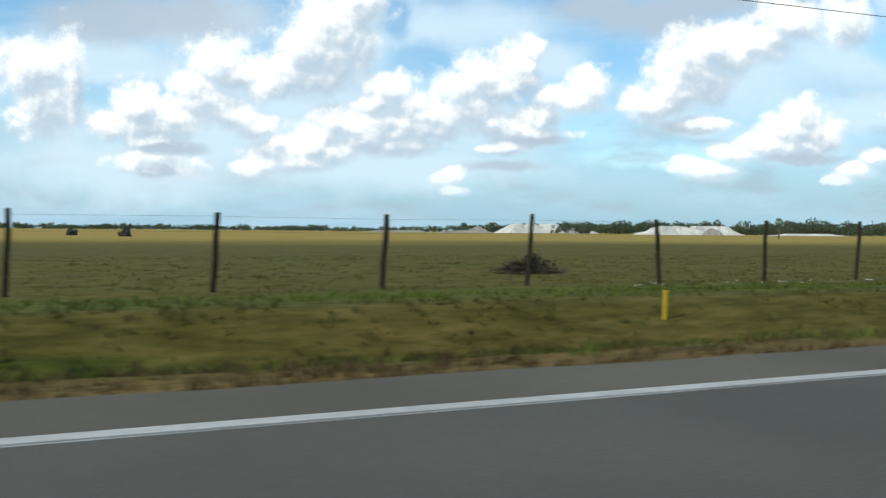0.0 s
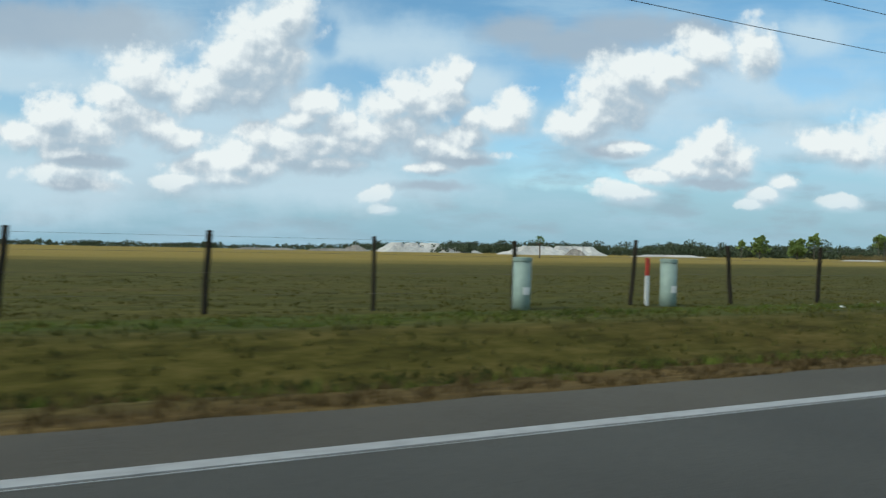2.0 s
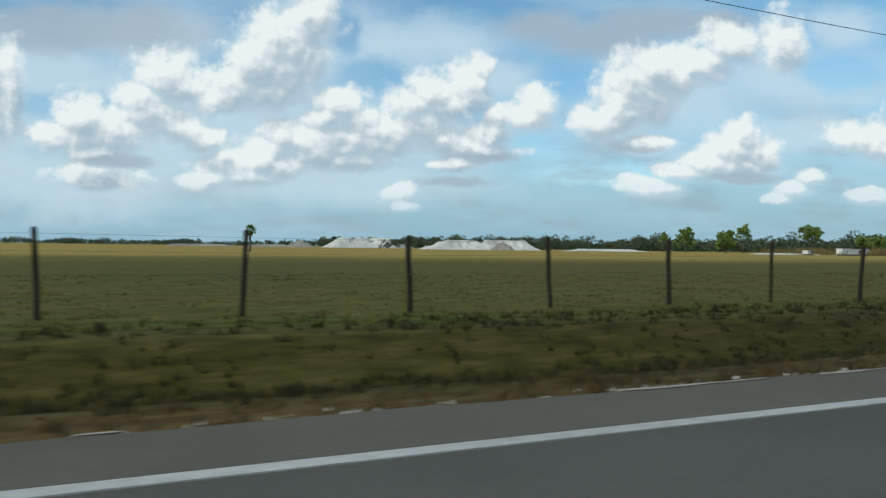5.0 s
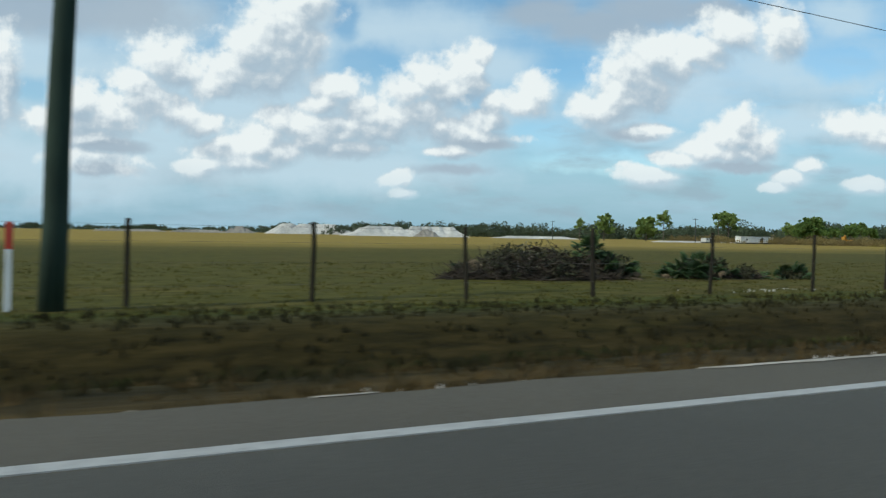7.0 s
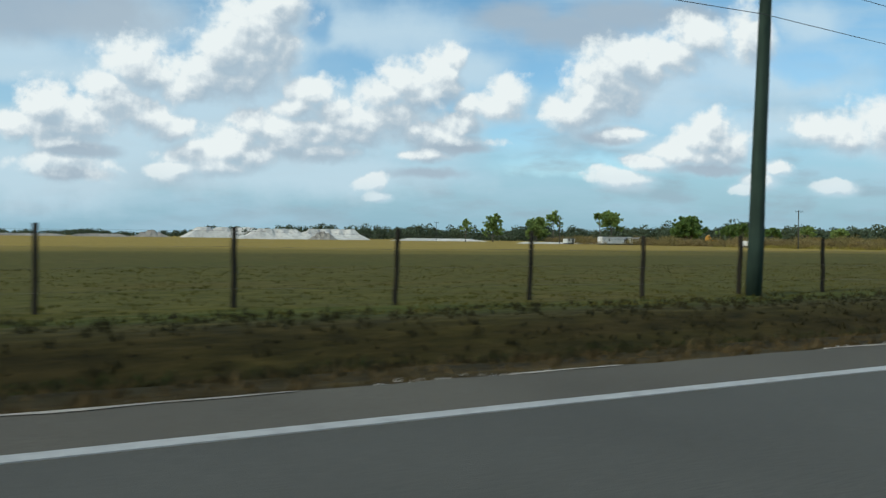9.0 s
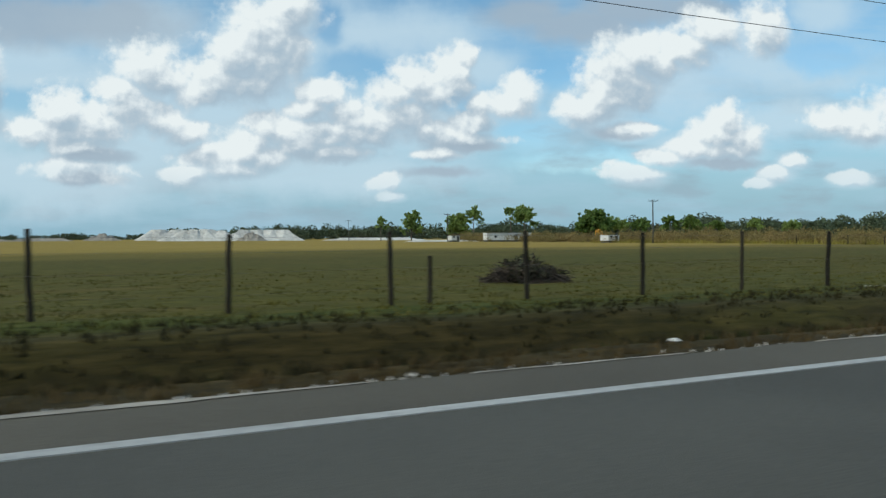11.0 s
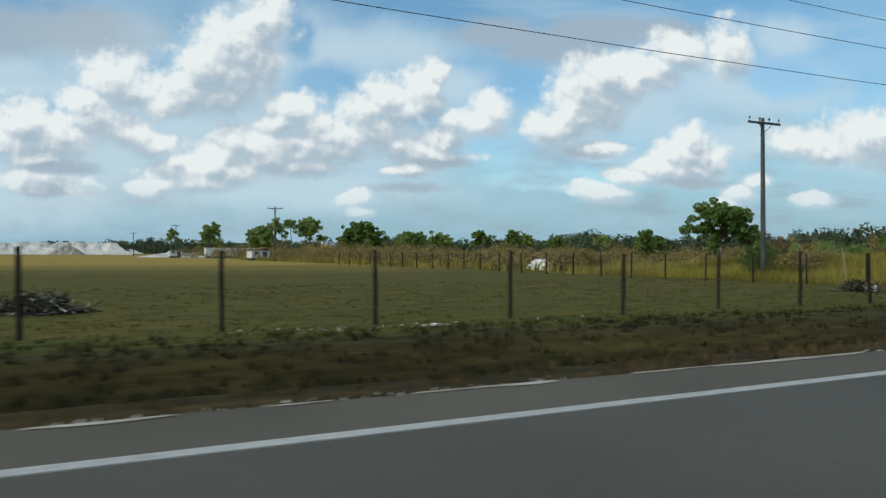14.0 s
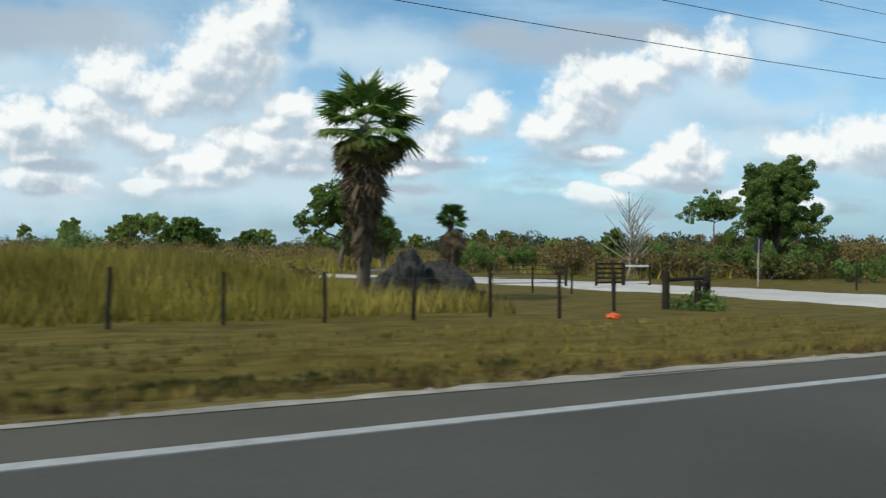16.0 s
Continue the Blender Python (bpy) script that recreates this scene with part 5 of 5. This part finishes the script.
def fan_palm(x, y, h, fronds, meshes, old, skirt, skirt_meshes, scale, r0, label, seed, skirt_low=0.2, skirt_scale=1.0, flare=1.0):
    """A fan palm: trunk, an open round crown of fans, yellowing lower fans and a hanging skirt of dead ones."""
    rng = random.Random(seed)
    top = root("fan_palm", x, y, ground_z(x, y) - 0.08, label, "palm")
    bm = bmesh.new()
    tube(bm, [(0.03 * math.sin(k), 0.03 * math.cos(k * 1.3), h * k / 6) for k in range(7)], [r0 * (1.15 - 0.06 * k) for k in range(7)], 12)
    part("trunk", bm, BARK, top, smooth=True)
    for k in range(fronds):
        s = k / fronds
        el = 84 - 104 * s ** 0.85 + rng.uniform(-8, 8)
        put_frond(rng.choice(meshes), top, 0, 0, h * (1.0 - 0.03 * s), k * 137.5 + rng.uniform(-12, 12), el, rng.uniform(-30, 30), scale * rng.uniform(0.85, 1.1))
    for k in range(old):
        put_frond(rng.choice(OLD_FRONDS), top, 0, 0, h * 0.96, k * 137.5 + rng.uniform(-15, 15), rng.uniform(-52, -12), rng.uniform(-30, 30), scale * rng.uniform(0.8, 1.0))
    for k in range(skirt):
        s = (k + rng.random()) / skirt
        z = h * (0.95 - (0.95 - skirt_low) * s)
        put_frond(rng.choice(skirt_meshes), top, 0, 0, z, k * 137.5 + rng.uniform(-20, 20), -rng.uniform(66, 84) + 24 * (1 - s) * flare, rng.uniform(-60, 60), skirt_scale * rng.uniform(0.75, 1.1) * (1.1 - 0.5 * s))
    return top


fan_palm(404.2, 22.0, 5.55, 30, PALM_FRONDS, 14, 170, SKIRT_FRONDS, 1.16, 0.2, "tall fan palm with green crown and thick brown dead skirt", 7, 0.33, 1.25)
fan_palm(406.95, 21.3, 2.75, 20, SMALL_FRONDS, 0, 70, SKIRT_FRONDS, 1.0, 0.12, "small fan palm with a dead skirt behind a boulder", 8, 0.3, 0.62)
fan_palm(424.2, 66.0, 3.6, 26, PALM_FRONDS, 6, 30, SKIRT_FRONDS, 1.15, 0.2, "cabbage palm with dark green crown under a pine", 9, 0.6)
fan_palm(154.2, 154.1, 4.4, 22, PALM_FRONDS, 4, 10, SKIRT_FRONDS, 0.8, 0.17, "lone cabbage palm standing far out in the pasture", 10, 0.85)



def boulder(x, y, rx, ry, h, seed, label):
    """A craggy boulder with ledges and hollows."""
    bm = bmesh.new()
    bmesh.ops.create_icosphere(bm, subdivisions=5, radius=1.0)
    for v in bm.verts:
        p = v.co.copy()
        d = 1 + 0.28 * noise.noise(p * 1.3 + Vector((seed, 0, 0))) + 0.16 * noise.noise(p * 3.2 + Vector((0, seed, 0))) + 0.07 * noise.noise(p * 8.0) + 0.05 * noise.noise(p * 17.0)
        q = p * d
        v.co = Vector((q.x * rx, q.y * ry, max(-0.25, q.z) * h))
    ob = part("boulder", bm, ROCK)
    ob.matrix_basis = pose(x, y, ground_z(x, y) - 0.05, 0, 0, seed * 40)
    return tagged(ob, label, "boulder", "boulders under the palms")


boulder(404.9, 20.3, 1.2, 0.85, 1.45, 1, "big craggy dark grey boulder beneath a palm")
boulder(406.25, 20.5, 1.1, 0.8, 1.3, 3, "craggy grey boulder leaning against another")
boulder(407.3, 20.2, 0.5, 0.4, 0.45, 5, "small grey boulder at the end of the row")


# ---- shell drive, sandy edges ----
def sheet(name, path, material, label, category, lift=0.03):
    """A ragged strip laid on the ground along a path of (x, y, half width)."""
    verts, faces = [], []
    pts = []
    for (x0, y0, w0), (x1, y1, w1) in zip(path, path[1:]):
        n = max(2, int(math.hypot(x1 - x0, y1 - y0) / 0.5))
        pts += [(x0 + (x1 - x0) * k / n, y0 + (y1 - y0) * k / n, w0 + (w1 - w0) * k / n) for k in range(n)]
    pts.append(path[-1])
    m = 10
    for i, (x, y, w) in enumerate(pts):
        a, b = pts[max(0, i - 1)], pts[min(len(pts) - 1, i + 1)]
        d = Vector((b[0] - a[0], b[1] - a[1])).normalized()
        for k in range(m + 1):
            s = -1 + 2 * k / m
            e = w * s * (1 + (0.14 * noise.noise((x * 0.6, y * 0.6, k > m / 2)) if k in (0, m) else 0))
            px, py = x - d.y * e, y + d.x * e
            verts.append((px, py, ground_z(px, py) + (lift if 0 < k < m else -0.03)))
    for i in range(len(pts) - 1):
        for k in range(m):
            a = i * (m + 1) + k
            faces.append((a, a + m + 1, a + m + 2, a + 1))
    ob = mesh_object(name, verts, faces, material, smooth=True)
    return tagged(ob, label, category, kind="structure")


sheet("shell_drive", [(424.0, 4.9, 9.5), (424.0, 8.0, 7.0), (423.5, 14.0, 4.6), (423.0, 22.0, 4.4), (421.5, 32.0, 4.6), (418.5, 42.0, 4.6), (412.0, 49.0, 3.4), (398.0, 53.0, 2.4)], GRAVEL, "pale crushed-shell drive joining the road", "drive", 0.05)


def sandy_edge():
    """Pale sand washed along the shoulder's edge, in broken tongues."""
    verts, faces = [], []
    xs = spread(120, 446, 0.22)
    for x in xs:
        amount = ease(150, 300, x) * 0.1 + 0.75 * ease(393, 401, x) + 0.12
        w = amount * ((0.2 + 0.35 * ease(393, 401, x)) + noise.noise((x * 0.35, 0, 4)) + 0.5 * noise.noise((x * 1.5, 0, 8)))
        w = max(-0.1, w)
        base = ROAD_EDGE - 0.11 * min(1.0, max(0.0, w) / 0.12)
        for s in (0.0, 0.75, 1.0):
            y = base + (0.02 + w) * s
            verts.append((x, y, (max(ground_z(x, y), -0.02) if y < 5.35 else ground_z(x, y)) + (-0.07 if w < 0.02 else 0.022 if s < 1 else -0.012)))
    for i in range(len(xs) - 1):
        for k in range(2):
            a = i * 3 + k
            faces.append((a, a + 3, a + 4, a + 1))
    ob = mesh_object("sandy_edge", verts, faces, EDGE_SAND, smooth=True)
    tagged(ob, "pale sand washed along the ragged asphalt edge", "sand", kind="structure")


sandy_edge()


# ---- far piles, buildings, machines ----
def mound(x, y, rx, ry, h, seed, material, label, ridge=0.0):
    """A heap of spoil with gullied flanks, cones along a ridge."""
    bm = bmesh.new()
    n, m = 72, 28
    grid = []
    for i in range(n + 1):
        row = []
        for j in range(m + 1):
            u, v = -1 + 2 * i / n, -1 + 2 * j / m
            d = math.hypot(u, v)
            top = max(0.0, 1 - d) if not ridge else max(0.0, min(1.0, (1 - abs(v)) * 1.2, (1 - abs(u)) / (1 - ridge)))
            cone = 1.0 + 0.45 * noise.noise((u * 5 + seed, v * 1.5, 0)) + 0.14 * noise.noise((u * 14 + seed, v * 5, 2))
            row.append(bm.verts.new((u * rx, v * ry, min(top * cone, 0.95 + 0.08 * noise.noise((u * 8, seed, 1))) * h - 0.15)))
        grid.append(row)
    for i in range(n):
        for j in range(m):
            bm.faces.new((grid[i][j], grid[i + 1][j], grid[i + 1][j + 1], grid[i][j + 1]))
    ob = part("spoil_mound", bm, material)
    ob.matrix_basis = pose(x, y, ground_z(x, y))
    return tagged(ob, label, "spoil pile", "spoil piles across the pasture")


WHITE_PILE = "flat-topped pile of bright white crushed limerock"
mound(354, 669, 37, 18, 9.6, 1, SAND, WHITE_PILE, 0.6)
mound(404, 672, 20, 12, 5.6, 2, SAND, "low white limerock pile beside a higher one", 0.3)
mound(293, 668, 15, 13, 6.4, 3, GREY_SAND, "grey cone of spoil beside white piles")
mound(252, 606, 22, 10, 2.4, 4, GREY_SAND, "long low grey spoil bank", 0.5)
mound(337, 435, 24, 13, 6.3, 5, SAND, "rounded white limerock pile", 0.35)
mound(369, 438, 22, 13, 6.7, 6, SAND, WHITE_PILE, 0.5)
mound(360, 422, 9, 7, 5.0, 7, GREY_SAND, "grey cone of spoil before a white pile")
mound(424, 402, 30, 8, 1.7, 8, SAND, "low broken white spoil bank", 0.6)
mound(205, 640, 28, 10, 2.0, 9, GREY_SAND, "long low pale spoil bank", 0.6)
mound(392, 232, 22, 4, 0.75, 10, SAND, "low pale sand bank before a trailer", 0.7)
mound(440, 234, 18, 4, 0.7, 11, SAND, "low pale sand bank by the trees", 0.7)


def trailer(x, y, length, h, label, rz=0.0):
    """A long site trailer: body, skirt, roof, windows, door, wheels."""
    top = root("site_trailer", x, y, ground_z(x, y), label, "trailer", rz=rz)
    bm = bmesh.new()
    box(bm, -length / 2, -1.25, 0.45, length / 2, 1.25, h, 0.05)
    part("body", bm, STEEL, top)
    bm = bmesh.new()
    box(bm, -length / 2 - 0.12, -1.4, h, length / 2 + 0.12, 1.4, h + 0.12, 0.04)
    part("roof", bm, STEEL, top)
    bm = bmesh.new()
    box(bm, -length / 2 + 0.2, -1.2, 0.0, length / 2 - 0.2, 1.2, 0.45)
    part("skirt", bm, GREY_POLE, top)
    for k in range(2):
        wx = -length / 2 + length * (k + 0.4) / 2.4
        bm = bmesh.new()
        box(bm, wx, -1.28, 1.25, wx + 0.7, -1.24, 1.8, 0.01)
        part("window", bm, GLASS, top, "dark window")
    bm = bmesh.new()
    box(bm, length * 0.13, -1.29, 0.5, length * 0.13 + 0.85, -1.24, 2.2, 0.01)
    part("door", bm, GREY_POLE, top)
    return top


trailer(392.3, 203.0, 15.6, 2.55, "long white site trailer with dark windows")
trailer(382.0, 140.0, 3.4, 1.6, "small white shed trailer among the scrub", 8)
trailer(378.5, 212.0, 3.0, 1.7, "small white tank trailer near a long one")


def excavator(x, y, rz, label):
    top = root("excavator", x, y, ground_z(x, y), label, "excavator", rz=rz)
    for s in (-1, 1):
        bm = bmesh.new()
        box(bm, -1.9, s * 1.1 - 0.3, 0.0, 1.9, s * 1.1 + 0.3, 0.85, 0.25)
        part("track", bm, RUBBER, top, "dark crawler track")
    bm = bmesh.new()
    box(bm, -2.0, -1.2, 0.95, 1.3, 1.2, 2.0, 0.12)
    part("body", bm, MACHINE, top)
    bm = bmesh.new()
    box(bm, 0.3, -1.2, 2.0, 1.6, -0.1, 3.0, 0.1)
    cab = part("cab", bm, MACHINE, top)
    bm = bmesh.new()
    box(bm, 0.45, -1.22, 2.2, 1.45, -1.19, 2.85, 0.01)
    part("window", bm, GLASS, cab)
    bm = bmesh.new()
    tube(bm, [(1.2, 0.3, 1.7), (2.8, 0.3, 3.4), (4.6, 0.3, 3.0)], [0.28, 0.3, 0.2], 6)
    part("boom", bm, MACHINE, top)
    bm = bmesh.new()
    tube(bm, [(4.5, 0.3, 3.1), (5.0, 0.3, 1.2)], [0.2, 0.14], 6)
    part("stick", bm, MACHINE, top)
    bm = bmesh.new()
    box(bm, 4.5, -0.2, 0.5, 5.3, 0.8, 1.3, 0.15)
    part("bucket", bm, RUBBER, top)
    return top


excavator(411.8, 181.0, 200, "orange-yellow excavator parked at the field's far edge")


# ---- far woods and scrub ----
def far_woods():
    rng = random.Random(21)
    clumps = []
    for k in range(2200):
        deg = rng.uniform(-40, 74)
        az = radians(deg)
        near = 1250 - 600 * ease(2, 12, deg) - 180 * ease(35, 50, deg)
        dist = near * rng.uniform(1.0, 1.5)
        x, y = 230 + dist * math.sin(az), dist * math.cos(az)
        h = rng.uniform(6.5, 11.0) * (0.9 + 0.3 * ease(6, 16, deg)) * (1.0 + 0.45 * noise.noise((deg * 0.35, 0, 0)) + 0.5 * noise.noise((deg * 1.7, 3, 0)))
        for _ in range(4):
            clumps.append((x + rng.uniform(-7, 7), y + rng.uniform(-5, 5), land(x) + h * rng.uniform(0.15, 0.8), h * rng.uniform(0.22, 0.4)))
    ob = leaf_clumps(None, clumps, 7.0, 0.9, FAR_LEAF, 22, "far_woods", 0.8)
    tagged(ob, "dark green line of distant woods along the horizon", "woods", kind="stuff")


far_woods()


def scrub():
    rng = random.Random(31)
    clumps = []
    for k in range(700):
        x, y = 381 + 190 * rng.random() ** 1.4, 34 + 190 * rng.random()
        if 408 < x < 433 and y < 64 or (x - 380) < 18 and y < 46:
            continue
        h = rng.uniform(0.7, 2.2) * (1.0 + 0.5 * (y > 90))
        for _ in range(4):
            clumps.append((x + rng.gauss(0, 0.9), y + rng.gauss(0, 0.9), ground_z(x, y) + h * rng.uniform(0.25, 0.75), h * rng.uniform(0.35, 0.6)))
    ob = leaf_clumps(None, clumps, 75, 0.13, SCRUB, 32, "scrub", 0.85)
    tagged(ob, "brown and olive scrub bushes thick past the cross fence", "scrub", kind="stuff")


scrub()


def scrub_edge():
    """Tan, dried bushes packed along the far side of the cross fence."""
    rng = random.Random(41)
    clumps = []
    for k in range(520):
        y = 52 + 200 * rng.random()
        x = 381 + 26 * rng.random() ** 1.5 + 0.06 * y
        h = rng.uniform(0.7, 1.9) * (0.8 + 0.004 * y)
        for _ in range(5):
            clumps.append((x + rng.gauss(0, 0.9), y + rng.gauss(0, 0.9), ground_z(x, y) + h * rng.uniform(0.2, 0.7), h * rng.uniform(0.28, 0.5)))
    ob = leaf_clumps(None, clumps, 80, 0.14, TAN_SCRUB, 42, "dry_scrub", 0.85)
    tagged(ob, "tan dried bushes packed along the cross fence", "scrub", kind="stuff")


scrub_edge()


# ---- gates, sign, litter ----
def rail_gate(x, y, length, h, rails, material, label, rz=0.0, r=0.03, name="gate", deep=0.05):
    top = root(name, x, y, ground_z(x, y) - 0.02, label, "gate", rz=rz)
    for s in (0.0, length):
        bm = bmesh.new()
        tube(bm, [(s, 0, -0.2), (s, 0, h), (s, 0, h + 0.03)], [0.075, 0.07, 0.04], 9)
        part("post", bm, POST_WOOD, top)
    for k in range(rails):
        z = 0.22 + (h - 0.3) * k / max(1, rails - 1)
        bm = bmesh.new()
        box(bm, 0.05, -r, z - deep, length - 0.05, r, z + deep, 0.005)
        part("rail", bm, material, top)
    return top


rail_gate(413.9, 30.2, 4.4, 1.15, 5, GREY_POLE, "grey pipe gate standing across the drive's verge", 0, 0.018, "gate", 0.018)
rail_gate(407.1, 29.0, 4.0, 0.95, 3, PALE_BARK, "weathered pale wooden rail fence section", 0, 0.025, "rail_fence")
rail_gate(420.2, 30.2, 1.75, 1.25, 5, POST_WOOD, "dark weathered wooden gate panel by the drive", 0, 0.03)
rail_gate(422.0, 30.2, 1.75, 1.15, 2, WHITE, "white-painted two-rail fence section by the drive", 0, 0.03, "rail_fence")

sign = root("road_sign", 430.0, 28.5, ground_z(430.0, 28.5), "small dark sign seen from behind on a pale post", "sign")
_bm = bmesh.new()
tube(_bm, [(0, 0, -0.2), (0.02, 0, 2.6)], [0.05, 0.05], 8)
part("post", _bm, PALE_BARK, sign)
_bm = bmesh.new()
box(_bm, -0.3, -0.02, 1.9, 0.3, 0.0, 2.65, 0.01)
part("panel", _bm, DARK_SIGN, sign)

stake = root("leaning_stake", 382.2, 24.5, ground_z(382.2, 24.5), "thin pale pole leaning over in the grass", "stake", ry=-14)
_bm = bmesh.new()
tube(_bm, [(0, 0, -0.1), (0.01, 0, 0.9), (0, 0, 1.75)], [0.03, 0.028, 0.022], 8)
part("pole", _bm, PALE_BARK, stake)

stub = root("vent_pipe", 381.6, 13.2, ground_z(381.6, 13.2), "short white capped pipe in the verge grass", "pipe")
_bm = bmesh.new()
tube(_bm, [(0, 0, -0.1), (0, 0, 0.55)], [0.035, 0.035], 10)
part("pipe", _bm, WHITE, stub)
_bm = bmesh.new()
tube(_bm, [(0, 0, 0.53), (0, 0, 0.6), (0, 0, 0.62)], [0.055, 0.055, 0.03], 10)
part("cap", _bm, WHITE, stub)


def scrap(x, y, rx, ry, h, seed, material, label, name="litter", category="litter"):
    """A crumpled lump lying on the ground."""
    bm = bmesh.new()
    bmesh.ops.create_icosphere(bm, subdivisions=3, radius=1.0)
    for v in bm.verts:
        p = v.co
        d = 1 + 0.45 * noise.noise(p * 1.7 + Vector((seed * 3.1, 0, 0))) + 0.2 * noise.noise(p * 4.5)
        v.co = Vector((p.x * rx * d, p.y * ry * d, max(0.0, p.z * d) * h))
    ob = part(name, bm, material)
    ob.matrix_basis = pose(x, y, ground_z(x, y) - 0.005, 0, 0, seed * 53)
    return tagged(ob, label, category, "litter in the grass" if name == "litter" else "")


PAPER = "scrap of pale paper litter lying in the grass"
for k, (lx, ly, sz) in enumerate(((46.5, 9.3, 0.13), (69.2, 12.6, 0.14), (80.4, 7.6, 0.13), (99.0, 7.0, 0.1), (109.0, 11.6, 0.13), (163.0, 9.4, 0.1), (196.0, 12.6, 0.12), (213.5, 13.2, 0.2),
                                  (279.2, 6.9, 0.12), (293.0, 13.0, 0.16), (302.9, 13.3, 0.16), (306.0, 10.9, 0.18), (318.0, 13.4, 0.18), (326.0, 13.2, 0.2), (353.0, 13.4, 0.2), (400.0, 8.2, 0.1))):
    scrap(lx, ly, sz * 0.55, sz * 0.4, 0.045, k + 1, LITTER, PAPER)
scrap(378.4, 13.3, 0.5, 0.3, 0.12, 31, GREY_SAND, "low heap of pale spoil at a fence brace", "spoil_heap", "spoil heap")
scrap(385.6, 56.0, 2.3, 1.1, 0.95, 32, WHITE, "white tarpaulin-covered heap by the cross fence", "covered_heap", "covered heap")
scrap(389.5, 56.5, 1.4, 0.9, 0.8, 33, STEEL, "pale covered heap beside a larger one", "covered_heap", "covered heap")
scrap(374.4, 18.3, 0.5, 0.25, 0.3, 34, STEEL, "crumpled pale sheet metal on a scrap heap", "sheet_metal", "scrap metal")
scrap(407.45, 14.1, 0.3, 0.18, 0.1, 35, ORANGE, "crumpled orange plastic mesh lying in the grass", "plastic_mesh", "plastic mesh")
scrap(-1.2, 122.0, 1.0, 0.9, 1.25, 36, RUBBER, "dark round hay bale far out in the pasture", "hay_bale", "hay bale")
scrap(-9.6, 137.0, 0.9, 0.8, 1.1, 37, RUBBER, "dark round hay bale far out in the pasture", "hay_bale", "hay bale")


def shell_bits():
    """Pale crumbs of shell and broken asphalt, strewn along the fence line and the shoulder's edge."""
    rng = random.Random(77)
    verts, faces = [], []

    def crumb(x, y, r):
        i = len(verts)
        z = ground_z(x, y)
        n = 5
        for k in range(n):
            a = 2 * math.pi * k / n + rng.uniform(-0.4, 0.4)
            verts.append((x + r * rng.uniform(0.7, 1.5) * math.cos(a), y + r * rng.uniform(0.5, 1.0) * math.sin(a), z - 0.01))
        verts.append((x, y, z + r * rng.uniform(0.25, 0.6) + 0.02))
        faces.extend((i + k, i + (k + 1) % n, i + n) for k in range(n))
    for cx, cy, rx, count in ((166.5, 13.2, 3.0, 60), (196.0, 13.3, 2.4, 60), (203.0, 13.4, 3.0, 110), (209.0, 13.4, 2.0, 50), (293.5, 13.2, 1.6, 40), (314.0, 13.4, 3.0, 34), (319.5, 13.4, 2.4, 24), (191.5, 14.9, 1.8, 40), (75.0, 13.8, 6.0, 40), (92.0, 13.8, 5.0, 30), (340.0, 13.4, 4.0, 40), (352.0, 13.5, 4.0, 50), (17.0, 14.2, 6.0, 40)):
        for _ in range(count):
            crumb(cx + rng.gauss(0, rx * 0.55), cy + rng.gauss(0, 0.25), rng.uniform(0.01, 0.04))
    for _ in range(3600):
        x = 60 + 386 * rng.random() ** 0.75
        if noise.noise((x * 0.22, 0, 12)) + 0.4 * ease(380, 420, x) > -0.05:
            crumb(x, 5.26 + abs(rng.gauss(0, 0.13 + 0.25 * ease(395, 415, x))), rng.uniform(0.008, 0.034))
    ob = mesh_object("shell_bits", verts, faces, GRAVEL)
    tagged(ob, "pale crumbs of shell and broken asphalt in the grass", "shell bits", kind="stuff")


shell_bits()
